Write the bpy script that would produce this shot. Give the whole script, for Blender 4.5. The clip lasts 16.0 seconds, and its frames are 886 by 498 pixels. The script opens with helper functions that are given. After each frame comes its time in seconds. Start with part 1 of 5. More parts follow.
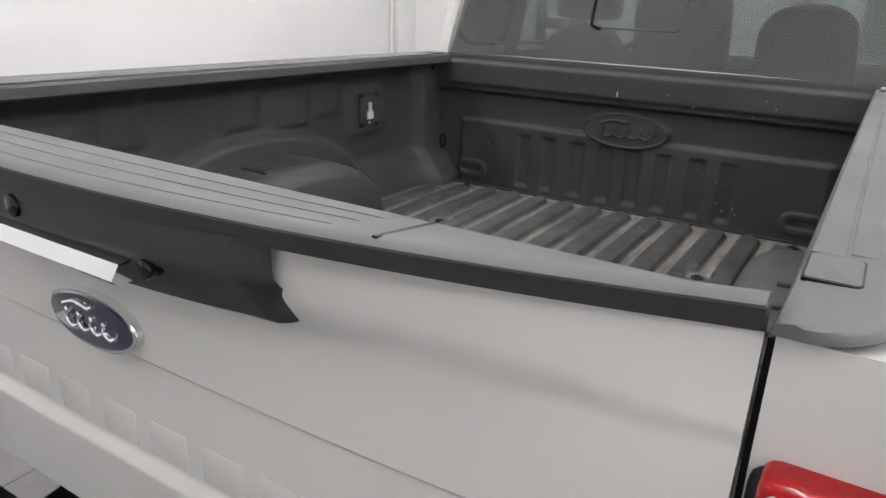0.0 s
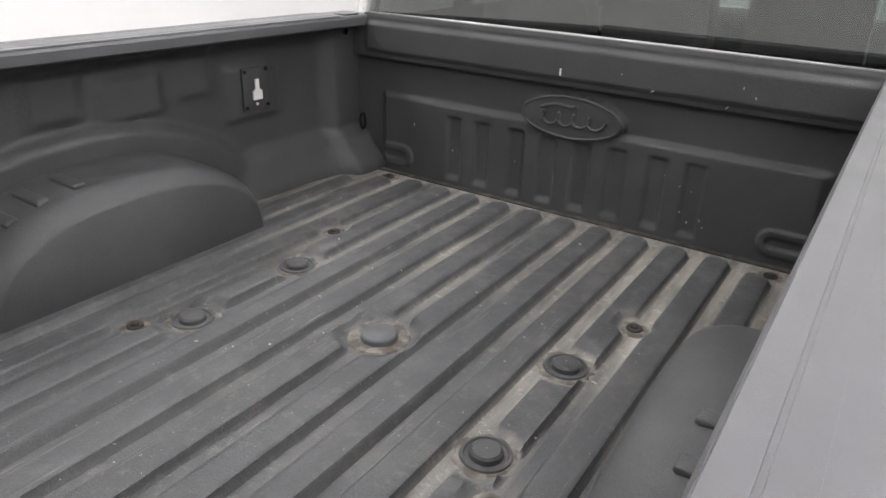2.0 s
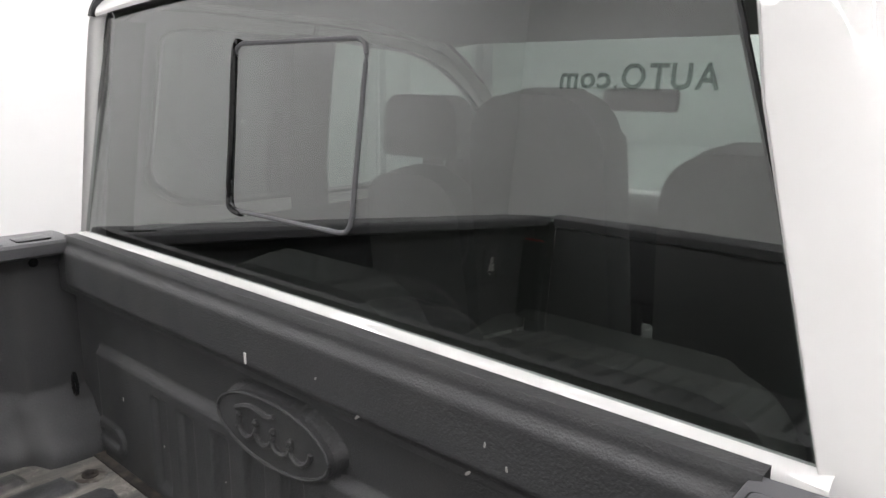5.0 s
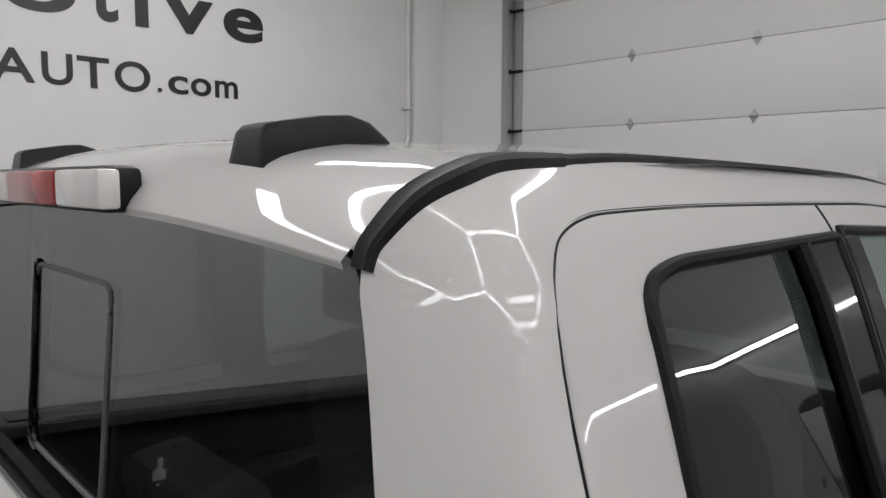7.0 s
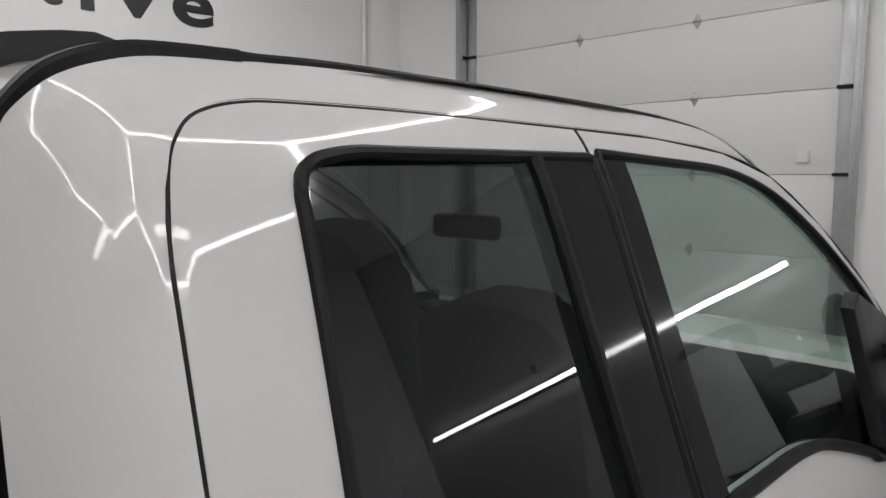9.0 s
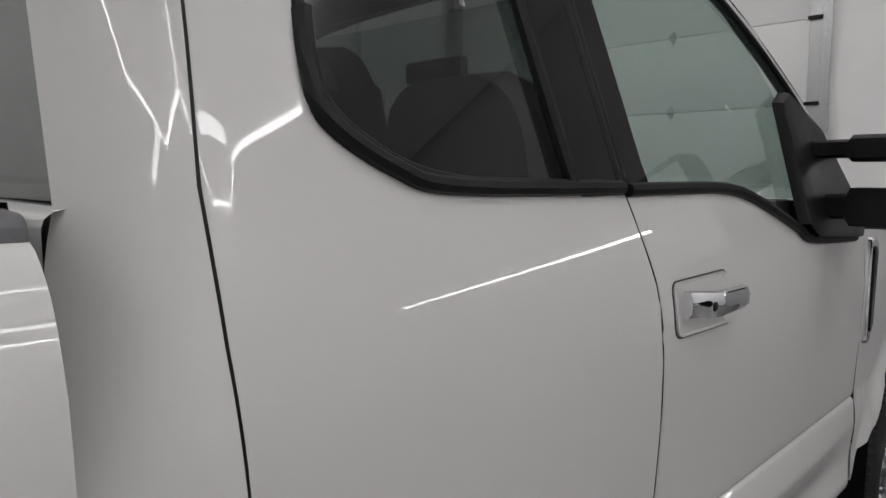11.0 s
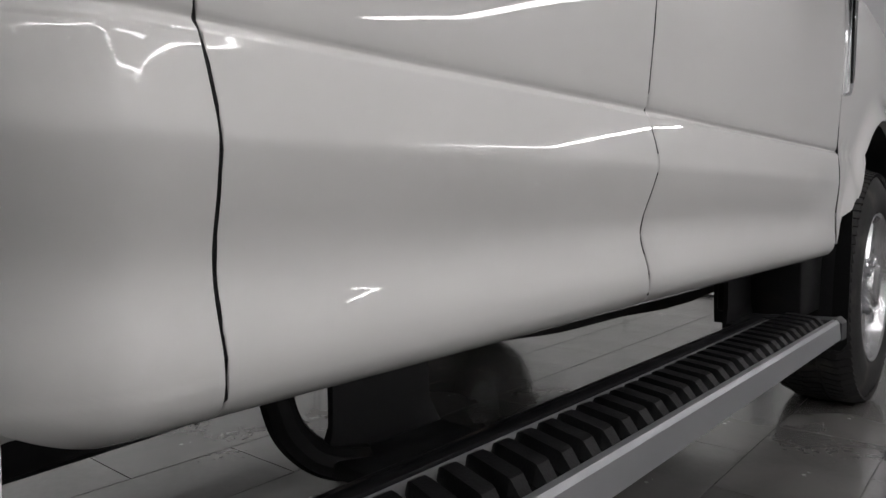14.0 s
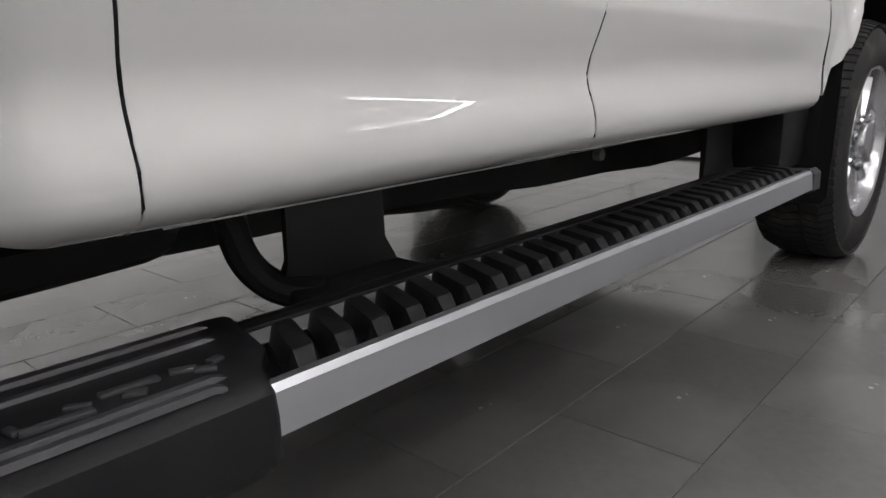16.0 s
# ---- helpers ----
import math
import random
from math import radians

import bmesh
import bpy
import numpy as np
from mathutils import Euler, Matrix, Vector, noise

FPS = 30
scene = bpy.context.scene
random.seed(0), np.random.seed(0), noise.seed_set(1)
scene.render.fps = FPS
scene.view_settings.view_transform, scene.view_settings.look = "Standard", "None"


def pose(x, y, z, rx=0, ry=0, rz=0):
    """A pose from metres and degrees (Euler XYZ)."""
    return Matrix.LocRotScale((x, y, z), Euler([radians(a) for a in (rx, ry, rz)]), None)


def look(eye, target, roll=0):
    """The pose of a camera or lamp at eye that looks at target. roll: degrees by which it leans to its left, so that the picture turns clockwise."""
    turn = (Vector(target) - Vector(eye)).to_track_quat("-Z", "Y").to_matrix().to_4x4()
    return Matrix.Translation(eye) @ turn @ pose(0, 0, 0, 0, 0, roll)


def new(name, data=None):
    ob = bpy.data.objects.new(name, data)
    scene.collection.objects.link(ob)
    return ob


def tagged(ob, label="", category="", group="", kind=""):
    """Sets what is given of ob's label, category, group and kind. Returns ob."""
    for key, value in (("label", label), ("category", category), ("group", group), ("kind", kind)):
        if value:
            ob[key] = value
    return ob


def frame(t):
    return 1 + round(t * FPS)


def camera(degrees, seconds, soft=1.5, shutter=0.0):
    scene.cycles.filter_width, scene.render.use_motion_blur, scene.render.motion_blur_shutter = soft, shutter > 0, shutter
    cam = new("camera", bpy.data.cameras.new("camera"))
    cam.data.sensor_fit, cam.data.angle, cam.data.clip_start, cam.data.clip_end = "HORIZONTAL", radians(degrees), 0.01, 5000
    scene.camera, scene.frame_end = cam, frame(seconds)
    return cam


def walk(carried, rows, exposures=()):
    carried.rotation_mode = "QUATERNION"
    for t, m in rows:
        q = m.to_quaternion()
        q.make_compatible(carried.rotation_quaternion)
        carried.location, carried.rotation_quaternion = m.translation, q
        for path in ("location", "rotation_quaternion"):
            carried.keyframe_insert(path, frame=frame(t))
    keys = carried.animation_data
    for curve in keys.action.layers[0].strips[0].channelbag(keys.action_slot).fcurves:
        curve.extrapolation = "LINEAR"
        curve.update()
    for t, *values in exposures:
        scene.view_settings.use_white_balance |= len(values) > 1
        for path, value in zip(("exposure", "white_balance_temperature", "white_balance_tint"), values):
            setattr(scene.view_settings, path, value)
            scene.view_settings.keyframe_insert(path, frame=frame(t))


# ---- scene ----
cam = camera(64.6, 16.0)
PATH = [
    (0, (0.818, -2.627, 1.707), (-0.162, -1.021, 1.028), 2.1),
    (0.5, (0.814, -2.471, 1.715), (-0.167, -0.898, 0.964), 2.0),
    (1, (0.8, -2.339, 1.726), (-0.159, -0.785, 0.91), 2.3),
    (1.5, (0.811, -2.171, 1.744), (-0.145, -0.626, 0.907), 2.1),
    (2, (0.829, -1.971, 1.766), (-0.152, -0.443, 0.928), 2.1),
    (2.5, (0.842, -1.753, 1.778), (-0.174, -0.25, 0.936), 1.9),
    (3, (0.833, -1.492, 1.798), (-0.216, -0.014, 0.952), 1.8),
    (3.5, (0.833, -1.198, 1.806), (-0.268, 0.238, 0.953), 1.4),
    (4, (0.857, -0.932, 1.793), (-0.273, 0.495, 0.964), 1.5),
    (4.5, (0.916, -0.765, 1.784), (-0.269, 0.672, 1.055), 1.2),
    (5, (0.957, -0.655, 1.843), (-0.307, 0.829, 1.394), 0.9),
    (5.2, (0.952, -0.608, 1.867), (-0.342, 0.876, 1.517), 1.4),
    (7.3, (1.149, -0.174, 2.055), (-0.292, 1.199, 1.865), 0.1),
    (7.5, (1.181, -0.154, 2.055), (-0.257, 1.223, 1.864), 0.1),
    (8, (1.253, -0.126, 2.037), (-0.173, 1.263, 1.846), 0.1),
    (8.5, (1.294, -0.1, 2.006), (-0.119, 1.3, 1.803), 0.2),
    (9, (1.347, -0.059, 1.954), (-0.059, 1.348, 1.749), -0.0),
    (9.2, (1.386, -0.067, 1.904), (-0.016, 1.344, 1.693), 0.3),
    (11.3, (1.527, -0.144, 1.448), (0.133, 1.273, 1.227), -0.3),
    (11.5, (1.517, -0.133, 1.405), (0.13, 1.289, 1.171), -0.2),
    (12, (1.514, -0.145, 1.282), (0.149, 1.297, 1.041), -0.3),
    (12.5, (1.489, -0.133, 1.123), (0.147, 1.332, 0.897), -0.3),
    (13, (1.47, -0.128, 0.956), (0.14, 1.354, 0.772), -0.4),
    (13.5, (1.454, -0.106, 0.824), (0.134, 1.39, 0.672), -0.5),
    (14, (1.438, -0.087, 0.739), (0.131, 1.421, 0.597), -0.5),
    (14.5, (1.421, -0.087, 0.669), (0.126, 1.431, 0.531), -0.7),
    (15, (1.419, -0.087, 0.627), (0.131, 1.435, 0.465), -0.6),
    (15.5, (1.453, -0.093, 0.642), (0.156, 1.4, 0.343), -0.8),
    (16, (1.551, -0.061, 0.699), (0.237, 1.364, 0.203), -1.4),
]
EXPOSURE = [(0.0, 0.12), (0.5, 0.05), (1.0, 0.02), (1.5, 0.32), (2.0, 0.55), (2.5, 0.7), (3.0, 0.72), (3.5, 0.76), (4.0, 0.95), (4.5, 0.86), (5.0, 0.36), (5.3, 0.2), (7.2, -1.0), (9.0, -0.88), (11.5, -1.0), (12.0, -0.97), (12.5, -0.75), (13.0, -0.65), (14.0, -0.52), (15.0, -0.34), (16.0, -0.2)]
walk(cam, [(t, look(e, g, r)) for t, e, g, r in PATH], EXPOSURE)

# ---- world and light ----
world = bpy.data.worlds.new("room_world")
scene.world = world
world.use_nodes = True
world.node_tree.nodes["Background"].inputs[0].default_value = (0.75, 0.78, 0.8, 1)
world.node_tree.nodes["Background"].inputs[1].default_value = 0.05

CEIL = 4.3
XL, XR, YF, YB = -4.45, 6.4, 5.0, -7.0


# ---- helpers for building ----
def mesh_of(bm, name, mat, smooth=35.0, normal=None):
    bmesh.ops.recalc_face_normals(bm, faces=bm.faces)
    me = bpy.data.meshes.new(name)
    bm.to_mesh(me)
    bm.free()
    if smooth:
        me.shade_smooth()
        me.set_sharp_from_angle(angle=radians(smooth))
    if normal:
        me.normals_split_custom_set_from_vertices([normal(v.co) for v in me.vertices])
    if mat:
        me.materials.append(mat)
    return me


def part(name, bm, mat, parent, label="", smooth=35.0, normal=None):
    ob = new(name, mesh_of(bm, name, mat, smooth, normal))
    ob.parent = parent
    return tagged(ob, label)


def thing(name, bm, mat, label, category, group="", kind="", smooth=35.0):
    return tagged(new(name, mesh_of(bm, name, mat, smooth)), label, category, group, kind)


def empty(name, label, category, at=(0, 0, 0), group="", kind=""):
    ob = new(name)
    ob.location = at
    return tagged(ob, label, category, group, kind)


def box(x0, x1, y0, y1, z0, z1, bevel=0.0, seg=2, bm=None):
    own = bmesh.new()
    bmesh.ops.create_cube(own, size=1)
    for v in own.verts:
        v.co = Vector(((x0 + x1) / 2 + v.co.x * (x1 - x0), (y0 + y1) / 2 + v.co.y * (y1 - y0), (z0 + z1) / 2 + v.co.z * (z1 - z0)))
    if bevel:
        bmesh.ops.bevel(own, geom=list(own.edges), offset=bevel, segments=seg, profile=0.5, affect="EDGES")
    if bm is None:
        return own
    merge(bm, own)
    return bm


def merge(bm, other, m=None):
    if m is not None:
        bmesh.ops.transform(other, matrix=m, verts=other.verts)
    me = bpy.data.meshes.new("tmp")
    other.to_mesh(me)
    other.free()
    bm.from_mesh(me)
    bpy.data.meshes.remove(me)
    return bm


def grid(rows, closed=False, bm=None):
    """A sheet through rows of points; closed joins each row's end to its start."""
    bm = bm or bmesh.new()
    vs = [[bm.verts.new(p) for p in row] for row in rows]
    for a, b in zip(vs, vs[1:]):
        n = len(a)
        for i in range(n if closed else n - 1):
            j = (i + 1) % n
            try:
                bm.faces.new((a[i], a[j], b[j], b[i]))
            except ValueError:
                pass
    return bm


def solid(rows):
    """A closed tube of section loops with capped ends."""
    bm = grid(rows, closed=True)
    bm.verts.ensure_lookup_table()
    n = len(rows[0])
    bm.faces.new(bm.verts[:n])
    bm.faces.new(bm.verts[-n:])
    return bm


def prism(poly, place, a, b, bevel=0.0, seg=2):
    """A polygon of 2D points carried from a to b; place(u, v, w) gives the 3D point."""
    bm = bmesh.new()
    lo = [bm.verts.new(place(u, v, a)) for u, v in poly]
    hi = [bm.verts.new(place(u, v, b)) for u, v in poly]
    bm.faces.new(lo)
    top = bm.faces.new(hi)
    n = len(poly)
    for i in range(n):
        bm.faces.new((lo[i], lo[(i + 1) % n], hi[(i + 1) % n], hi[i]))
    if bevel:
        bmesh.ops.bevel(bm, geom=[e for e in bm.edges if e in set(top.edges)], offset=bevel, segments=seg, profile=0.5, affect="EDGES")
    return bm


def disc(r, h, n=24, at=(0, 0, 0), bevel=0.0, turn=None, r2=None):
    bm = bmesh.new()
    bmesh.ops.create_cone(bm, cap_ends=True, segments=n, radius1=r, radius2=r if r2 is None else r2, depth=h)
    if bevel:
        bmesh.ops.bevel(bm, geom=[e for e in bm.edges if len(e.link_faces) == 2 and any(len(f.verts) > 4 for f in e.link_faces)], offset=bevel, segments=2, profile=0.5, affect="EDGES")
    m = Matrix.Translation(at) @ (turn.to_4x4() if turn else Matrix())
    bmesh.ops.transform(bm, matrix=m, verts=bm.verts)
    return bm


def tube(points, r, n=10, closed=False, flat=1.0):
    pts = [Vector(p) for p in points]
    rows = []
    for i, p in enumerate(pts):
        a = pts[i - 1] if (i or closed) else p
        b = pts[(i + 1) % len(pts)] if (i + 1 < len(pts) or closed) else p
        d = (b - a).normalized()
        side = d.cross(Vector((0, 0, 1)))
        side = side.normalized() if side.length > 0.05 else Vector((1, 0, 0))
        up = side.cross(d)
        rows.append([p + side * r * math.cos(k * math.tau / n) * flat + up * r * math.sin(k * math.tau / n) for k in range(n)])
    if closed:
        return grid(rows + [rows[0]], closed=True)
    return solid(rows)


def curve(points, n=8):
    """A smooth line through 2D or 3D points."""
    p = [np.array(q, float) for q in points]
    out = []
    for i in range(len(p) - 1):
        a, b, c, d = p[max(i - 1, 0)], p[i], p[i + 1], p[min(i + 2, len(p) - 1)]
        for k in range(n):
            s = k / n
            out.append(tuple(0.5 * (2 * b + (c - a) * s + (2 * a - 5 * b + 4 * c - d) * s * s + (3 * b - a - 3 * c + d) * s ** 3)))
    out.append(tuple(p[-1]))
    return out


def rounded(poly, r, n=5):
    """A 2D polygon with rounded corners."""
    out, m = [], len(poly)
    for i in range(m):
        p, a, b = Vector(poly[i]), Vector(poly[i - 1]), Vector(poly[(i + 1) % m])
        rr = r[i] if isinstance(r, (list, tuple)) else r
        u, w = (a - p), (b - p)
        k = min(rr, u.length * 0.48, w.length * 0.48)
        s, e = p + u.normalized() * k, p + w.normalized() * k
        for j in range(n + 1):
            f = j / n
            out.append(tuple(s * (1 - f) ** 2 + p * 2 * f * (1 - f) + e * f * f))
    return out


def lerp(x, table):
    return float(np.interp(x, [a for a, _ in table], [b for _, b in table]))


def smooth(a, b, x):
    t = min(1.0, max(0.0, (x - a) / (b - a)))
    return t * t * (3 - 2 * t)


# ---- materials ----
def material(name, color, rough=0.5, metal=0.0, coat=0.0, grain=0.0, scale=200.0, bump=0.0, stain=None, stain_scale=3.0, stain_amount=0.5, rough_var=0.0, spec=0.5, object_var=0.0):
    m = bpy.data.materials.new(name)
    m.use_nodes = True
    nt = m.node_tree
    b = nt.nodes["Principled BSDF"]
    b.inputs["Base Color"].default_value = (*color, 1)
    b.inputs["Roughness"].default_value = rough
    b.inputs["Metallic"].default_value = metal
    b.inputs["Coat Weight"].default_value = coat
    b.inputs["Coat Roughness"].default_value = 0.01
    b.inputs["Specular IOR Level"].default_value = spec
    pos = nt.nodes.new("ShaderNodeTexCoord").outputs["Object"]

    def noise_tex(sc, detail=4.0):
        t = nt.nodes.new("ShaderNodeTexNoise")
        t.inputs["Scale"].default_value, t.inputs["Detail"].default_value = sc, detail
        nt.links.new(pos, t.inputs["Vector"])
        return t.outputs["Fac"]

    def mix(fac, a, c):
        n = nt.nodes.new("ShaderNodeMix")
        n.data_type = "RGBA"
        nt.links.new(fac, n.inputs[0])
        for sock, v in ((n.inputs[6], a), (n.inputs[7], c)):
            if isinstance(v, tuple):
                sock.default_value = (*v, 1)
            else:
                nt.links.new(v, sock)
        return n.outputs[2]

    def ramp(fac, lo, hi):
        n = nt.nodes.new("ShaderNodeMapRange")
        n.inputs[1].default_value, n.inputs[2].default_value = lo, hi
        nt.links.new(fac, n.inputs[0])
        return n.outputs[0]

    col = tuple(color)
    if grain:
        col = mix(noise_tex(scale), tuple(c * (1 - grain) for c in color), tuple(min(1, c * (1 + grain)) for c in color))
    if stain:
        fac = ramp(noise_tex(stain_scale, 8.0), 0.62 - stain_amount * 0.3, 0.62 - stain_amount * 0.3 + 0.16)
        col = mix(fac, col, tuple(stain))
    if object_var:
        info = nt.nodes.new("ShaderNodeObjectInfo")
        v = ramp(info.outputs["Random"], 0, 1)
        h = nt.nodes.new("ShaderNodeHueSaturation")
        mr = nt.nodes.new("ShaderNodeMapRange")
        mr.inputs[3].default_value, mr.inputs[4].default_value = 1 - object_var, 1 + object_var
        nt.links.new(v, mr.inputs[0])
        nt.links.new(mr.outputs[0], h.inputs["Value"])
        if isinstance(col, tuple):
            h.inputs["Color"].default_value = (*col, 1)
        else:
            nt.links.new(col, h.inputs["Color"])
        col = h.outputs[0]
    if not isinstance(col, tuple):
        nt.links.new(col, b.inputs["Base Color"])
    if rough_var:
        r = nt.nodes.new("ShaderNodeMapRange")
        r.inputs[1].default_value, r.inputs[2].default_value = 0.3, 0.7
        r.inputs[3].default_value, r.inputs[4].default_value = max(0, rough - rough_var), min(1, rough + rough_var)
        nt.links.new(noise_tex(6.0), r.inputs[0])
        nt.links.new(r.outputs[0], b.inputs["Roughness"])
    if bump:
        n = nt.nodes.new("ShaderNodeBump")
        n.inputs["Strength"].default_value, n.inputs["Distance"].default_value = 1.0, bump
        nt.links.new(noise_tex(scale, 2.0), n.inputs["Height"])
        nt.links.new(n.outputs[0], b.inputs["Normal"])
    return m


def glass(name, tint, r0=0.08, power=3.0, most=0.9):
    m = bpy.data.materials.new(name)
    m.use_nodes = True
    nt = m.node_tree
    nt.nodes.remove(nt.nodes["Principled BSDF"])
    tr, gl, lw, mx, mr, pw = (nt.nodes.new("ShaderNode" + k) for k in ("BsdfTransparent", "BsdfGlossy", "LayerWeight", "MixShader", "MapRange", "Math"))
    tr.inputs[0].default_value = (*tint, 1)
    gl.inputs["Roughness"].default_value = 0.004
    lw.inputs["Blend"].default_value = 0.5
    pw.operation = "POWER"
    pw.inputs[1].default_value = power
    mr.inputs[3].default_value, mr.inputs[4].default_value = r0, most
    nt.links.new(lw.outputs["Facing"], pw.inputs[0])
    nt.links.new(pw.outputs[0], mr.inputs[0])
    nt.links.new(mr.outputs[0], mx.inputs[0])
    nt.links.new(tr.outputs[0], mx.inputs[1])
    nt.links.new(gl.outputs[0], mx.inputs[2])
    nt.links.new(mx.outputs[0], nt.nodes["Material Output"].inputs[0])
    return m


def glow(name, color, strength):
    m = bpy.data.materials.new(name)
    m.use_nodes = True
    b = m.node_tree.nodes["Principled BSDF"]
    b.inputs["Emission Color"].default_value, b.inputs["Emission Strength"].default_value = (*color, 1), strength
    return m


WHITE = material("white_car_paint", (0.63, 0.626, 0.612), 0.6, coat=1.0, grain=0.012, scale=900, spec=0.05)
LINER = material("sprayed_bed_liner", (0.045, 0.0455, 0.047), 0.55, spec=0.4, grain=0.35, scale=300, bump=0.001, rough_var=0.1, stain=(0.05, 0.05, 0.05), stain_scale=7, stain_amount=0.35)
CAP = material("grey_rail_plastic", (0.098, 0.098, 0.103), 0.5, grain=0.08, scale=700, bump=0.0003, rough_var=0.06)
BLACK = material("black_plastic", (0.011, 0.011, 0.012), 0.38, grain=0.2, scale=500, bump=0.0002, rough_var=0.08, spec=0.2)
PANEL = material("dark_grey_moulded_plastic", (0.03, 0.03, 0.033), 0.5, grain=0.12, scale=500, bump=0.0003, rough_var=0.06)
GLOSS = material("gloss_black_trim", (0.007, 0.007, 0.0075), 0.05, spec=0.35)
RUBBER = material("rubber", (0.007, 0.007, 0.0074), 0.45, grain=0.2, scale=300, bump=0.0002, spec=0.25)
TREADM = material("ribbed_step_rubber", (0.008, 0.008, 0.0085), 0.42, grain=0.3, scale=350, bump=0.0005, spec=0.18)
TYRE = material("tyre_rubber", (0.017, 0.0165, 0.0165), 0.7, spec=0.3, grain=0.3, scale=200, bump=0.0004, stain=(0.05, 0.045, 0.04), stain_scale=9, stain_amount=0.2)
CHROME = material("chrome", (0.82, 0.83, 0.85), 0.06, metal=1.0)
ALU = material("brushed_aluminium", (0.50, 0.51, 0.53), 0.38, metal=1.0, grain=0.03, scale=500)
DULL = material("dull_aluminium", (0.36, 0.36, 0.37), 0.6, metal=0.35, grain=0.1, scale=300)
STEEL = material("galvanised_steel", (0.42, 0.43, 0.43), 0.4, metal=0.8, grain=0.15, scale=40, rough_var=0.1)
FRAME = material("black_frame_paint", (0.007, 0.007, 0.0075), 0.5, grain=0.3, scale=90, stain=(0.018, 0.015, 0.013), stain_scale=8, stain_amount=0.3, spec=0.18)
WALL = material("white_wall_paint", (0.8, 0.8, 0.79), 0.6, grain=0.015, scale=60, bump=0.0001, stain=(0.77, 0.77, 0.76), stain_scale=1.2, stain_amount=0.4)
SIDEWALL = material("pale_grey_wall_paint", (0.76, 0.76, 0.76), 0.6, grain=0.03, scale=60)
# grey of the unseen bay wall, set to darken reflections in glass and paint
SHADE = material("unseen_wall_grey", (0.32, 0.32, 0.325), 0.6, grain=0.03, scale=60)
DOORP = material("garage_door_paint", (0.74, 0.74, 0.73), 0.45, grain=0.02, scale=400, bump=0.0003)
CEILM = material("white_ceiling", (0.78, 0.78, 0.78), 0.7, grain=0.02, scale=80)
TILE = material("grey_floor_tile", (0.118, 0.114, 0.111), 0.24, spec=0.8, coat=0.3, grain=0.12, scale=45, rough_var=0.04, stain=(0.145, 0.14, 0.136), stain_scale=2.5, stain_amount=0.5, object_var=0.1)
GROUT = material("dark_grout", (0.045, 0.043, 0.04), 0.8, grain=0.3, scale=300)
LETTER = material("black_vinyl_lettering", (0.018, 0.018, 0.018), 0.4)
SEAT = material("grey_seat_cloth", (0.18, 0.173, 0.167), 0.85, grain=0.15, scale=500, bump=0.0006)
DASH = material("dark_dashboard_plastic", (0.03, 0.03, 0.031), 0.6, grain=0.1, scale=400, bump=0.0003)
CHIP = material("pale_chip", (0.34, 0.33, 0.315), 0.6, grain=0.2, scale=900)
BLUE = material("blue_emblem_enamel", (0.012, 0.016, 0.06), 0.12, coat=1.0)
RED = material("red_lamp_plastic", (0.36, 0.004, 0.008), 0.2, coat=0.4, spec=0.3, grain=0.3, scale=30)
CLEARL = material("clear_lamp_plastic", (0.75, 0.72, 0.7), 0.12, coat=1.0)
GLASS_DARK = glass("privacy_glass", (0.13, 0.148, 0.142), 0.065)
GLASS_REAR = glass("rear_glass", (0.50, 0.535, 0.518), 0.13, 1.0, 0.35)
GLASS_CLEAR = glass("clear_glass", (0.70, 0.80, 0.76))
LED = glow("led_tube", (1.0, 0.975, 0.985), 31.0)
DUSTY = material("dusty_steel", (0.155, 0.144, 0.128), 0.7, grain=0.5, scale=160, bump=0.0006, stain=(0.06, 0.05, 0.042), stain_scale=30, stain_amount=0.7)
RUST = material("rusty_dirt", (0.05, 0.040, 0.033), 0.8, grain=0.6, scale=120, bump=0.001, stain=(0.016, 0.014, 0.013), stain_scale=22, stain_amount=0.8)
PLUG = material("worn_grey_plug", (0.068, 0.069, 0.073), 0.5, grain=0.2, scale=300, bump=0.0004)
STEP = material("powder_coated_steel", (0.015, 0.015, 0.016), 0.45, grain=0.2, scale=200, bump=0.0002, spec=0.35)
RIM = material("polished_alloy", (0.55, 0.55, 0.56), 0.24, metal=1.0, grain=0.04, scale=300)
FLAP = material("moulded_flap_rubber", (0.006, 0.006, 0.0062), 0.8, grain=0.2, scale=300, spec=0.12)

# ---- truck: shared forms ----
TABLE = [(0.53, 0.80), (0.55, 0.87), (0.558, 0.912), (0.566, 0.948), (0.576, 0.972), (0.588, 0.985), (0.602, 0.991), (0.62, 0.9935), (0.64, 0.9908), (0.66, 0.9848), (0.68, 0.9805), (0.70, 0.9805), (0.72, 0.9865), (0.742, 0.9938), (0.765, 0.9995), (0.784, 1.0035), (0.80, 1.0008), (0.83, 0.9945), (0.858, 0.9875), (0.866, 0.9795), (0.871, 0.983), (0.876, 0.9852), (0.90, 0.9865), (0.95, 0.9885), (1.0, 0.991), (1.06, 0.9943), (1.13, 0.9975), (1.2, 0.9993), (1.25, 0.9985), (1.3, 0.994), (1.4, 0.976), (1.49, 0.949), (1.6, 0.917), (1.75, 0.873), (1.9, 0.83), (1.97, 0.807), (2.01, 0.785), (2.045, 0.757), (2.075, 0.72), (2.12, 0.65)]
PZ = np.arange(0.50, 2.14, 0.001)
_raw = np.interp(PZ, [a for a, _ in TABLE], [c for _, c in TABLE])
PX = np.empty_like(_raw)
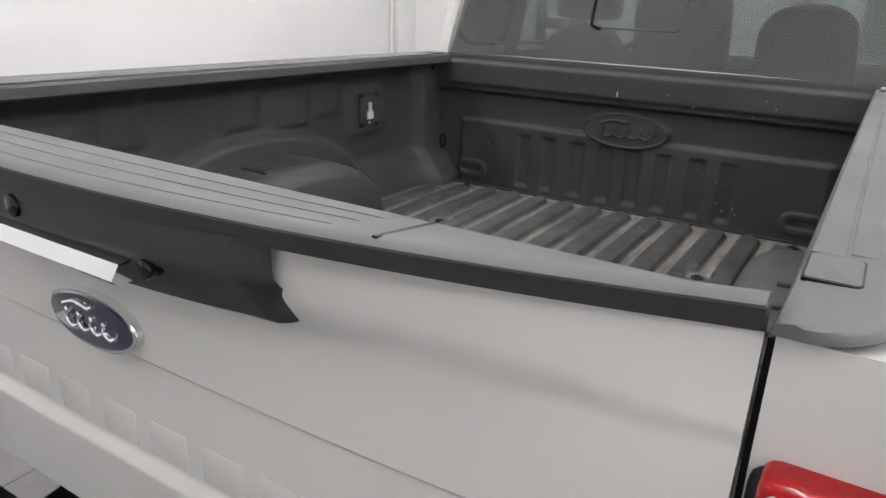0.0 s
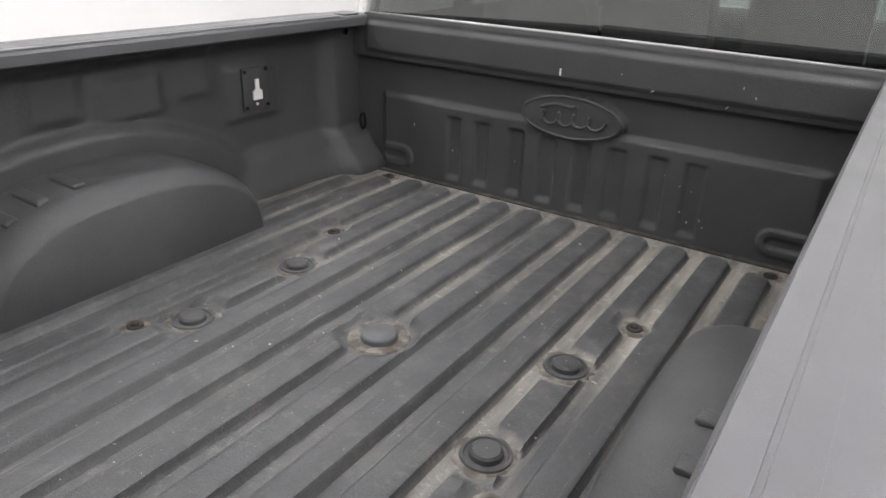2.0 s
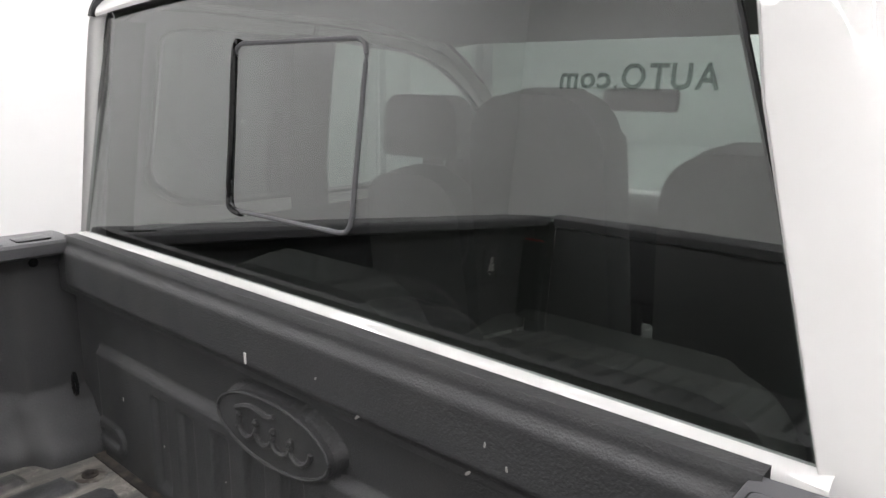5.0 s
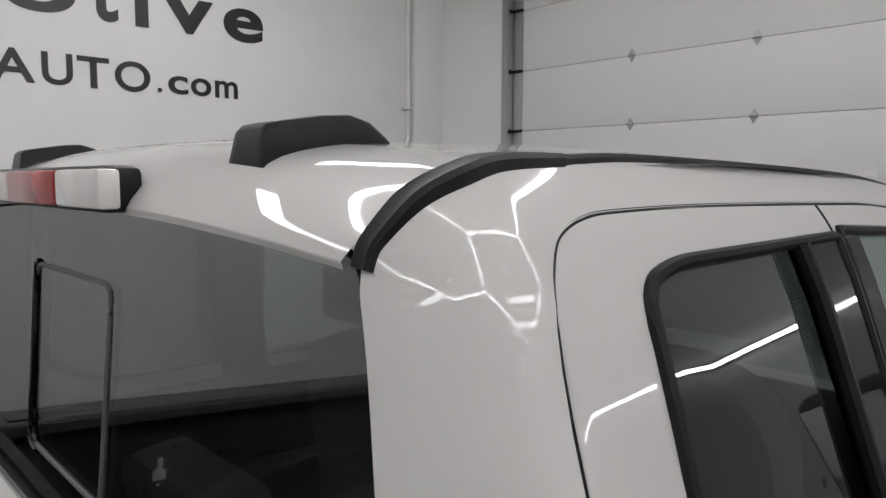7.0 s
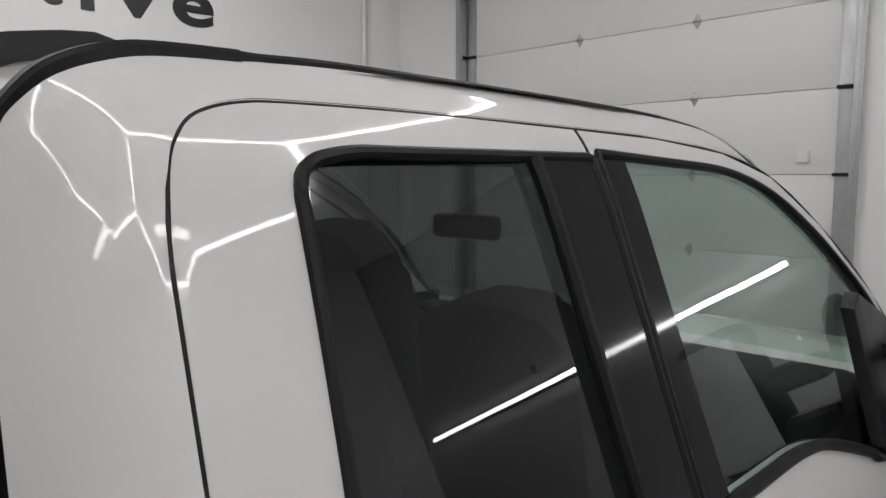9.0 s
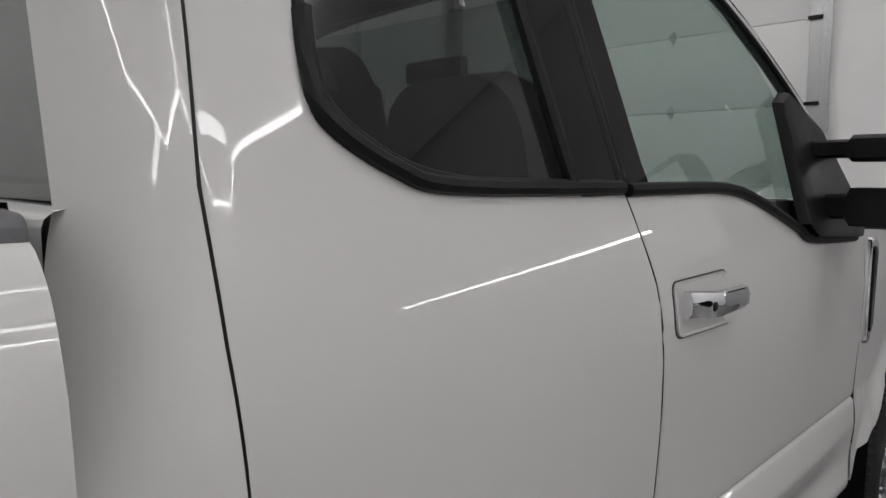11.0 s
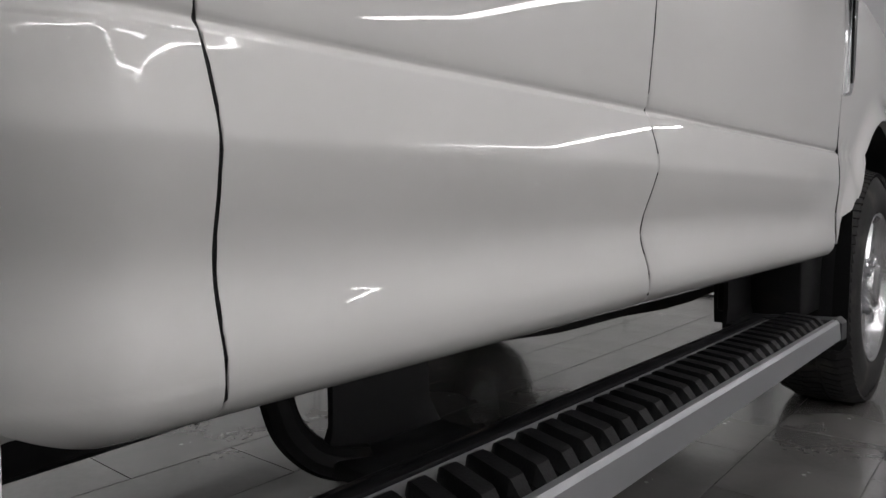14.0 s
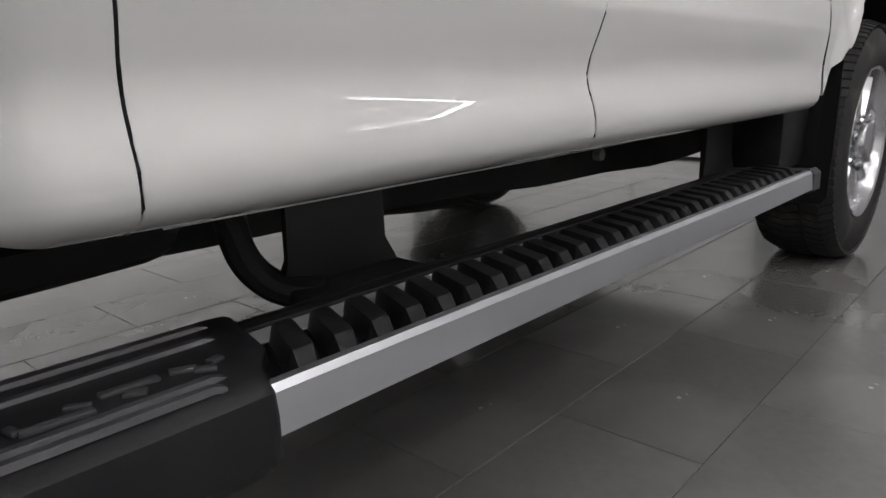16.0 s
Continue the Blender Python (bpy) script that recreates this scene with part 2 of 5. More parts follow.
for _k, _z in enumerate(PZ):
    _s = 0.0018 if 0.855 < _z < 0.875 else 0.005 if 0.765 < _z < 0.90 else (0.008 if _z < 0.61 else 0.012 if _z < 0.95 else 0.014 + 0.4 * (_z - 0.95) if _z < 1.08 else 0.066 if _z < 1.78 else 0.066 - 0.21 * (_z - 1.78) if _z < 2.0 else 0.02)
    _w = np.exp(-((PZ - _z) / _s) ** 2 / 2)
    PX[_k] = (_w * _raw).sum() / _w.sum()


def profile(z):
    return float(np.interp(z, PZ, PX))


def drop(y):
    """How far the crease falls towards the front wheel."""
    return 0.006 * smooth(0.6, 2.4, y)


ZROWS = [0.558, 0.566, 0.574, 0.585, 0.60, 0.615, 0.63, 0.645, 0.66, 0.675, 0.69, 0.71, 0.73, 0.75, 0.77, 0.777, 0.783, 0.789, 0.797, 0.82, 0.84, 0.85, 0.856, 0.860, 0.863, 0.865, 0.867, 0.870, 0.874, 0.88, 0.895, 0.92, 0.97, 1.03, 1.1, 1.2, 1.28]


def side(y, z):
    """Half width of the cab's side at y and z."""
    x = profile(z + drop(y) * (1 - smooth(0.98, 1.2, z)))
    if y < 0.185:
        round_off = 0.115 * ((0.185 - y) / 0.125) ** 2.3
        facet = 0.55 * 0.007 * math.log(1 + math.exp(min(40.0, (0.118 - y) / 0.007)))
        w = smooth(1.22, 1.46, z)
        x -= round_off * w + facet * (1 - w)
    if y > 1.75 and 0.6 < z < 0.86:
        x += (0.99 - x) * 0.65 * smooth(1.75, 2.1, y) * smooth(0.6, 0.66, z) * (1 - smooth(0.84, 0.86, z))
    if y > 2.0:
        x -= 0.03 * (y - 2.0) ** 2
    return x


def rear_y(z):
    return lerp(z, [(1.48, 0.072), (1.985, 0.104)])


def cut_rear(z):
    return lerp(z, [(0.53, 0.196), (0.565, 0.194), (0.6, 0.189), (0.645, 0.187), (0.69, 0.187), (0.74, 0.185), (0.80, 0.182), (0.87, 0.177), (1.0, 0.168), (1.2, 0.157), (1.36, 0.150), (1.5, 0.149), (1.62, 0.159), (1.72, 0.166), (1.80, 0.1665), (1.88, 0.167), (1.92, 0.170), (1.945, 0.1745), (1.955, 0.177)])


def cut_mid(z):
    return lerp(z, [(0.53, 0.93), (0.57, 0.915), (0.61, 0.898), (0.645, 0.892), (0.68, 0.885), (0.72, 0.889), (0.80, 0.904), (0.86, 0.896), (0.98, 0.907), (1.12, 0.912), (1.26, 0.91), (1.34, 0.898), (1.38, 0.888), (1.44, 0.868), (1.5, 0.841), (2.02, 0.772)])


def cut_front(z):
    return lerp(z, [(0.53, 2.07), (0.7, 2.095), (1.0, 2.105), (1.4, 2.11)])


def skin_normal(sx):
    def normal(co):
        y, z = co.y, co.z
        if y < 0.02 or abs(abs(co.x) - side(y, z)) > 0.004:
            return (0, 0, 0)
        e = 0.0014 if 0.85 < z < 0.88 else 0.022 if z > 1.6 else 0.008 if z > 0.92 else 0.004
        return Vector((sx, -(side(y + 0.004, z) - side(y - 0.004, z)) / 0.008, -(side(y, z + e) - side(y, z - e)) / (2 * e))).normalized()
    return normal


def lower_panel(y0, y1, rows, sx, steps=24, rim=0.022):
    """A side panel between two upright cuts, with its edges turned inwards."""
    out = []
    for z0 in rows:
        a, b = y0(z0), y1(z0)
        z = z0
        ys = [a + (b - a) * i / steps for i in range(steps + 1)]
        line = [(sx * side(y, z - drop(y) * (1 - smooth(0.95, 1.05, z))), y, z - drop(y) * (1 - smooth(0.95, 1.05, z))) for y in ys]
        line = [(line[0][0] - sx * rim, a + 0.002, line[0][2])] + line + [(line[-1][0] - sx * rim, b - 0.002, line[-1][2])]
        out.append(line)
    out.append([(x - sx * 0.002, y, z + 0.02) for x, y, z in out[-1]])
    return out


def ring(outer, inner, sx, k=14, rim=0.02):
    """The door skin between an outline and the window's outline, both lists of (y, z) of equal length."""
    rows = [[(sx * (side(y, z) - rim), y, z) for y, z in outer]]
    for i in range(k + 1):
        f = i / k
        rows.append([(lambda y, z: (sx * side(y, z), y, z))(a[0] * (1 - f) + b[0] * f, a[1] * (1 - f) + b[1] * f) for a, b in zip(outer, inner)])
    rows.append([(sx * (side(y, z) - rim), y, z) for y, z in inner])
    return grid(rows, closed=True)


def resample(poly, n, start=None):
    """n points evenly along a closed 2D polygon."""
    p = np.array(list(poly) + [poly[0]], float)
    d = np.r_[0, np.cumsum(np.hypot(*np.diff(p, axis=0).T))]
    s = np.linspace(0, d[-1], n, endpoint=False)
    return list(zip(np.interp(s, d, p[:, 0]), np.interp(s, d, p[:, 1])))


def matched(outer, inner, n=150):
    """Both outlines resampled so that points with the same angle round the inner's middle go together."""
    c = np.mean(resample(inner, 200), axis=0)
    inn = np.array(resample(inner, n))
    dense = np.array(resample(outer, 3000))
    ang = np.arctan2(dense[:, 1] - c[1], dense[:, 0] - c[0])
    out = []
    for y, z in inn:
        a = math.atan2(z - c[1], y - c[0])
        out.append(tuple(dense[np.argmin(np.abs(np.angle(np.exp(1j * (ang - a)))))]))
    got = np.array(out)
    for corner in outer:
        k = int(np.argmin(np.hypot(*(got - np.array(corner)).T)))
        out[k] = tuple(corner)
    return out, [tuple(p) for p in inn]


REAR_WINDOW = rounded([(0.290, 1.74), (0.284, 1.585), (0.375, 1.520), (0.47, 1.499), (0.838, 1.490), (0.776, 1.980), (0.352, 1.978), (0.293, 1.964)], [0.1, 0.05, 0.06, 0.05, 0.005, 0.005, 0.04, 0.05], 9)
FRONT_WINDOW = rounded([(0.852, 1.486), (1.22, 1.483), (1.36, 1.458), (1.56, 1.392), (1.66, 1.358), (1.98, 1.338), (2.04, 1.37), (1.83, 1.66), (1.60, 1.82), (1.40, 1.92), (1.22, 1.966), (0.79, 1.987)], [0.005, 0.06, 0.06, 0.06, 0.05, 0.03, 0.02, 0.1, 0.1, 0.1, 0.1, 0.005])


truck = empty("pickup_truck", "white extended cab pickup truck parked on grey tiles", "pickup truck")

# ---- cab sides, doors ----
for sx in (1, -1):
    # quarter panel, rounded rear corner and roof rail in one sheet
    levels = (0.56, 0.568, 0.578, 0.59, 0.61, 0.63, 0.65, 0.67, 0.69, 0.71, 0.75, 0.775, 0.784, 0.793, 0.82, 0.84, 0.85, 0.856, 0.860, 0.863, 0.865, 0.867, 0.870, 0.876, 0.89, 0.92, 1.0, 1.1, 1.2, 1.3, 1.4, 1.48, 1.56, 1.64, 1.72, 1.80, 1.86, 1.91, 1.945)
    levels = np.interp(np.arange(0, len(levels) - 0.999, 0.125), range(len(levels)), levels)
    inner = [(cut_rear(z) - 0.002, float(z)) for z in levels]
    lift = [(0.56, 0.615), (0.70, 0.72), (0.9, 0.9), (1.5, 1.5), (1.80, 1.84), (1.91, 1.965), (1.945, 1.992)]
    outer = [(lerp(z, [(1.25, 0.026), (1.40, 0.046), (1.48, 0.060), (1.80, 0.066), (1.92, 0.075), (1.985, 0.085)]), lerp(z, lift)) for _, z in inner]
    inner += curve([(0.1765, 1.957), (0.187, 1.984), (0.210, 2.007), (0.255, 2.0205), (0.32, 2.0245), (0.5, 2.0255), (0.85, 2.021), (1.0, 2.0165), (1.22, 1.998), (1.41, 1.954), (1.62, 1.848), (1.86, 1.677), (2.09, 1.42)], 10)
    top_edge = curve([(0.0905, 2.008), (0.118, 2.037), (0.156, 2.054), (0.203, 2.062), (0.45, 2.070), (0.86, 2.063), (1.10, 2.052), (1.28, 2.026), (1.45, 1.962), (1.64, 1.86), (1.88, 1.685), (2.10, 1.44)], 10)
    outer += top_edge
    rows = []
    for k, ((ya, za), (yb, zb)) in enumerate(zip(inner, outer)):
        line = [(sx * (side(ya, za) - 0.022), ya, za)]
        for q in range(25):
            f = q / 24
            y, z = ya + (yb - ya) * f, za + (zb - za) * f ** lerp(za, [(0.56, 2.4), (0.75, 1.0)])
            x = side(y, z)
            if yb > 1.1:
                x -= (side(yb, zb) - lerp(yb, [(1.1, 0.742), (1.28, 0.755), (1.45, 0.775), (1.64, 0.80), (1.88, 0.85), (2.1, 0.90)])) * f * f * smooth(1.1, 1.4, yb)
            line.append((sx * x, y, z))
        line.append((line[-1][0] - sx * 0.012, yb + (0.03 if yb < 0.2 else 0.0), zb - 0.004))
        rows.append(line)
    part("quarter_panel", grid(rows), WHITE, truck, "white painted rear cab corner and roof rail", smooth=50, normal=skin_normal(sx))
    # door lower skins and window surrounds
    for kind, y0, y1, win, name in (("rear", lambda z: cut_rear(z) + 0.002, lambda z: cut_mid(z) - 0.003, REAR_WINDOW, "rear_door"), ("front", lambda z: cut_mid(z) + 0.003, lambda z: cut_front(z) - 0.002, FRONT_WINDOW, "front_door")):
        bm = grid(lower_panel(y0, y1, ZROWS, sx))
        if kind == "rear":
            top = curve([(y0(1.90), 1.90), (y0(1.955), 1.955), (0.1895, 1.982), (0.212, 2.0045), (0.257, 2.018), (0.32, 2.022), (0.5, 2.023), (cut_mid(2.019) - 0.002, 2.019)], 6)
            outer = [(y0(z), z) for z in (1.28, 1.36, 1.43, 1.5, 1.56, 1.62, 1.72, 1.80)] + top + [(y1(1.7), 1.7), (y1(1.48), 1.48), (y1(1.33), 1.33), (y1(1.28), 1.28)]
        else:
            outer = [(y0(1.28), 1.28), (y0(1.33), 1.33), (y0(1.48), 1.48), (y0(1.7), 1.7), (y0(2.019), 2.019), (1.0, 2.014), (1.22, 1.996), (1.41, 1.952), (1.62, 1.846), (1.86, 1.675), (2.08, 1.42), (y1(1.35), 1.35), (y1(1.28), 1.28)]
        o, i = matched(outer, win, 260)
        merge(bm, ring(o, i, sx))
        door = part(name, bm, WHITE, truck, "white painted door with a body crease", normal=skin_normal(sx))
        # seal round the glass
        part("window_seal", tube([(sx * (side(y, z) + 0.001), y, z) for y, z in resample(win, 220)], 0.0075, 8, closed=True), RUBBER, door, "black rubber seal")
        c = np.mean(resample(win, 100), axis=0)
        pane = resample(win, 90)
        rows = [[(sx * (side(c[0] + (y - c[0]) * f, c[1] + (z - c[1]) * f) - 0.008), c[0] + (y - c[0]) * f, c[1] + (z - c[1]) * f) for y, z in pane] for f in (1, 0.75, 0.5, 0.25, 0.02)]
        part("window_pane", grid(rows, closed=True), GLASS_DARK if kind == "rear" else GLASS_CLEAR, door, "dark tinted privacy glass" if kind == "rear" else "clear green tinted glass").visible_shadow = False
        # gloss black pillar trim beside the middle cut
        zs = [1.475 + 0.502 * k / 10 for k in range(11)]
        if kind == "rear":
            rows = [[(sx * (side(y, z) + 0.004), y, z) for y in (cut_mid(z) - 0.13, cut_mid(z) - 0.1, cut_mid(z) - 0.05, cut_mid(z) - 0.004)] + [(sx * (side(cut_mid(z), z) - 0.02), cut_mid(z) - 0.005, z)] for z in zs]
            part("run_channel", tube([(sx * (side(cut_mid(z), z) + 0.004), cut_mid(z) - 0.135, z) for z in [1.494] + zs[1:]], 0.011, 8), RUBBER, door)
        else:
            rows = [[(sx * (side(cut_mid(z), z) - 0.02), cut_mid(z) + 0.005, z)] + [(sx * (side(y, z) + 0.004), y, z) for y in (cut_mid(z) + 0.004, cut_mid(z) + 0.04, cut_mid(z) + 0.08)] for z in zs]
        part("pillar_trim", grid(rows), GLOSS, door, "gloss black pillar trim")
        part("belt_moulding", tube([(sx * (side(y, z) + 0.005), y, z) for y, z in (curve([(0.289, 1.68), (0.283, 1.61), (0.297, 1.563), (0.373, 1.516), (0.47, 1.494), (0.836, 1.486)], 6) if kind == "rear" else curve([(0.853, 1.482), (1.0, 1.482), (1.22, 1.478), (1.36, 1.453), (1.56, 1.387), (1.66, 1.352), (2.0, 1.332)], 6))], 0.0115, 8), RUBBER, door, "black belt moulding")
        if kind == "front":
            # chrome pull handle in a shallow cup
            cup = rounded([(0.958, 1.233), (1.168, 1.229), (1.158, 1.326), (0.952, 1.324)], 0.018)
            part("handle_bezel", grid([[(sx * (side(cy, cz) + h), 1.06 + (cy - 1.06) * f, 1.278 + (cz - 1.278) * f) for cy, cz in cup] for f, h in ((1.03, -0.002), (1.02, 0.004), (0.97, 0.004), (0.93, 0.001), (0.6, 0.0005), (0.05, 0.0005))], closed=True), WHITE, door)
            part("bezel_gap", tube([(sx * (side(1.06 + (cy - 1.06) * 1.05, cz) + 0.0005), 1.06 + (cy - 1.06) * 1.05, 1.278 + (cz - 1.278) * 1.06) for cy, cz in cup], 0.0014, 6, closed=True), PANEL, door)
            bar = []
            for k in range(17):
                f = k / 16
                y = 0.974 + 0.19 * f
                out = 0.008 + 0.034 * smooth(0.0, 0.28, f) - 0.016 * smooth(0.8, 1.0, f)
                hh = 0.0235 - 0.004 * f - 0.006 * smooth(0.93, 1.0, f)
                bar.append([(sx * (1.0 + out + dx), y, 1.287 + dz * hh) for dx, dz in ((-0.012, -0.8), (-0.002, -1.0), (0.005, -0.6), (0.0065, 0.3), (0.002, 0.9), (-0.01, 1.0), (-0.016, 0.0))])
            part("door_handle", solid(bar), CHROME, door, "chrome pull handle")
            part("key_cylinder", disc(0.008, 0.004, 16, (sx * 1.043, 0.995, 1.287), 0.001, Euler((0, radians(90), 0)).to_matrix()), BLACK, door)
            # mirror sail and towing mirror on two arms
            sail = [(1.595, 1.39), (1.67, 1.354), (2.0, 1.335), (2.06, 1.378), (1.85, 1.62), (1.67, 1.70), (1.612, 1.672)]
            part("mirror_sail", prism(sail, lambda u, v, w: (sx * (side(u, v) + w), u, v), 0.0, 0.03, 0.008), BLACK, door, "black mirror mount")
            mirror = part("towing_mirror", box(min(sx * 1.17, sx * 1.40), max(sx * 1.17, sx * 1.40), 1.72, 1.86, 1.36, 1.74, 0.04, 3), BLACK, door, "black towing mirror on two arms")
            for za, h0, h1, x0 in ((1.565, 0.022, 0.032, 0.93), (1.425, 0.030, 0.046, 0.95)):
                arm = [[(sx * x, 1.78 + dy * w, za + dz * h) for dy, dz in ((-1, -0.7), (-0.7, -1), (0.7, -1), (1, -0.7), (1, 0.7), (0.7, 1), (-0.7, 1), (-1, 0.7))] for x, w, h in ((x0, 0.05, h0), (1.03, 0.045, h0), (1.04, 0.05, h1), (1.12, 0.05, h1), (1.20, 0.045, h1))]
                part("mirror_arm", solid(arm), BLACK, mirror)
            part("mirror_glass", box(min(sx * 1.19, sx * 1.38), max(sx * 1.19, sx * 1.38), 1.714, 1.7195, 1.39, 1.71), CHROME, mirror)

    # black filler strips near the surface stand in for the shade in the door gaps
    for pts in ([(cut_rear(z), z) for z in np.arange(0.565, 1.95, 0.03)] + curve([(0.177, 1.957), (0.1885, 1.983), (0.211, 2.006), (0.256, 2.0195), (0.32, 2.0235), (0.5, 2.0245), (0.85, 2.020), (1.0, 2.0155), (1.22, 1.997), (1.41, 1.953), (1.62, 1.847), (1.86, 1.676), (2.08, 1.43)], 5), [(cut_mid(z), z) for z in np.arange(0.565, 2.01, 0.03)], [(cut_front(z), z) for z in np.arange(0.58, 1.36, 0.03)]):
        wide = 0.0022 if pts[0][0] > 1.5 else 0.0038 if pts[0][0] > 0.5 else 0.003
        part("door_gap_seal", tube([(sx * (side(y, z) - wide - 0.0004), y + 0.0006, z) for y, z in pts], wide, 6), RUBBER, truck)
    part("door_gap_seal", tube([(sx * (side(cut_mid(z), z) - 0.0028), cut_mid(z), z) for z in (1.978, 1.99, 2.004, 2.018)], 0.0046, 6), RUBBER, truck)
    # fender with side vent
    def fend_low(y):
        d = abs(y - 2.78)
        return 0.42 + math.sqrt(max(0.0, 0.575 ** 2 - d * d)) if d < 0.57 else 0.56
    rows = []
    for k in range(25):
        f = k / 24
        line = []
        for j in range(61):
            y = 2.108 + 1.5 * j / 60
            lo = max(lerp(y, [(2.108, 0.605), (2.16, 0.66), (2.25, 0.73)]), fend_low(y))
            z = lo + (1.35 - 0.1 * (y - 2.07) / 1.5 - lo) * f
            flare = 0.02 * math.exp(-((z - lo) / 0.05) ** 2) if 2.2 < y < 3.36 else 0.0
            line.append((sx * (side(y, z) + flare), y, z))
        rows.append(line)
    rows.insert(0, [(sx * (abs(x) - 0.03), y, z) for x, y, z in rows[0]])
    fender = part("front_fender", grid(rows), WHITE, truck)
    vent = rounded([(2.125, 1.01), (2.175, 1.03), (2.215, 1.31), (2.15, 1.325)], 0.015)
    part("fender_vent", prism(vent, lambda u, v, w: (sx * (side(u, v) + w), u, v), -0.01, 0.014, 0.006), CHROME, fender, "chrome framed side vent")
    slot = rounded([(2.142, 1.045), (2.167, 1.06), (2.193, 1.29), (2.16, 1.298)], 0.01)
    part("vent_grille", prism(slot, lambda u, v, w: (sx * (side(u, v) + w), u, v), 0.0, 0.017, 0.002), GLOSS, fender)
    # roof ditch moulding: a wide rear end and a slim strip ahead of it
    line = [(sx * (side(y, z) - 0.006 if y < 1.1 else lerp(y, [(1.1, 0.736), (1.28, 0.750), (1.45, 0.770), (1.64, 0.795)])), y, z) for y, z in curve([(0.0805, 1.987), (0.0895, 2.008), (0.117, 2.037), (0.156, 2.054), (0.203, 2.063), (0.30, 2.067), (0.45, 2.071), (0.86, 2.064), (1.10, 2.053), (1.28, 2.027), (1.45, 1.963), (1.64, 1.861)], 8)]
    for bit, name, label in (([p for p in line if p[1] < 0.293], "roof_moulding", "black roof ditch moulding"), ([p for p in line if p[1] > 0.27], "roof_strip", "slim black roof strip")):
        wide = [Vector(p) for p in bit]
        rows = []
        for k, p in enumerate(wide):
            d = (wide[min(k + 1, len(wide) - 1)] - wide[max(k - 1, 0)]).normalized()
            s_ = Vector((sx, 0, 0)) - d * d.x * sx
            s_.normalize()
            u_ = s_.cross(d) * (1 if sx > 0 else -1)
            if u_.z < 0:
                u_ = -u_
            g = lerp(p.y, [(0.082, 0.75), (0.11, 0.95), (0.15, 1.05), (0.29, 0.95), (0.30, 0.85), (0.9, 0.75), (1.64, 0.4)])
            g *= 0.9 if name == "roof_strip" else 1.0
            rows.append([p + s_ * a * g + u_ * c * g for a, c in ((0.013, -0.008), (0.0125, 0.003), (0.009, 0.0075), (0.0, 0.0065), (-0.009, 0.009), (-0.013, 0.005), (-0.0135, -0.008))])
        part(name, solid(rows), BLACK, truck, label)
    # black inner sheets added behind the door gaps to keep them as dark as shade
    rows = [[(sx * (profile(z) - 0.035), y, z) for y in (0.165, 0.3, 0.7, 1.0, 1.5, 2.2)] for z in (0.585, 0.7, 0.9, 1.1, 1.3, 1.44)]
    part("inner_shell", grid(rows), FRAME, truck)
    for cut, z0, z1 in ((cut_mid, 1.44, 1.99),):
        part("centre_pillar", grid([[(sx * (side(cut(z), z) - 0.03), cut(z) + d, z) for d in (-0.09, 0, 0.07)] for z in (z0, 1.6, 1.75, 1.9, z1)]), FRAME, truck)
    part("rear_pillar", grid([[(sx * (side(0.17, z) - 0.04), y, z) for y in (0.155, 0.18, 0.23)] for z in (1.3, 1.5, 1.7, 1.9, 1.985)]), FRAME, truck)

# ---- roof ----
rows = []
for y, z0, xe in curve([(0.078, 1.990, 0.69), (0.09, 2.008, 0.70), (0.13, 2.036, 0.71), (0.2, 2.055, 0.716), (0.305, 2.062, 0.724), (0.6, 2.068, 0.74), (0.9, 2.06, 0.743), (1.15, 2.045, 0.746), (1.3, 2.02, 0.756), (1.42, 1.985, 0.77)], 5):
    crown = 0.03 + 0.018 * smooth(0.08, 0.16, y)
    rows.append([(xe * s, y, z0 + crown * (1 - abs(s) ** 2.4)) for s in [i / 12 - 1 for i in range(25)]])
roof = part("roof", grid(rows), WHITE, truck, "white painted roof")
# rear face between glass and roof, with the high brake light
part("roof_header", grid([[(0.692 * s, 0.080 - 0.002 * f, 1.985 + 0.006 * f + (0.027 + 0.003 * f) * (1 - abs(s) ** 2.4)) for s in [i / 12 - 1 for i in range(25)]] for f in (0, 0.35, 0.7, 1)]), WHITE, truck)
light = part("high_brake_light", box(-0.31, 0.275, 0.05, 0.10, 2.012, 2.066, 0.01), BLACK, roof, "red and clear high brake light")
part("red_lens", box(-0.12, 0.12, 0.044, 0.07, 2.016, 2.062, 0.005), RED, light)
for a, b in ((-0.30, -0.125), (0.125, 0.285)):
    part("clear_lens", box(a, b, 0.044, 0.07, 2.016, 2.062, 0.005), CLEARL, light)
fin = [(0.0, -0.01), (0.002, 0.0), (0.008, 0.028), (0.014, 0.034), (0.03, 0.037), (0.08, 0.043), (0.115, 0.044), (0.14, 0.036), (0.16, 0.02), (0.175, 0.003), (0.176, -0.01)]
for xx in (0.455, -0.455):
    rows = []
    for s, f in ((-1, -0.3), (-1, 0.2), (-0.9, 0.8), (-0.8, 0.97), (-0.6, 1), (0.6, 1), (0.8, 0.97), (0.9, 0.8), (1, 0.2), (1, -0.3)):
        rows.append([(xx + 0.037 * s * (1 - 3.0 * max(v, 0)), 0.128 + u, 2.071 + 0.05 * u + (v * f if v > 0 else -0.012)) for u, v in fin])
    part("roof_antenna", grid(rows), BLACK, roof, "black roof antenna housing", smooth=50)

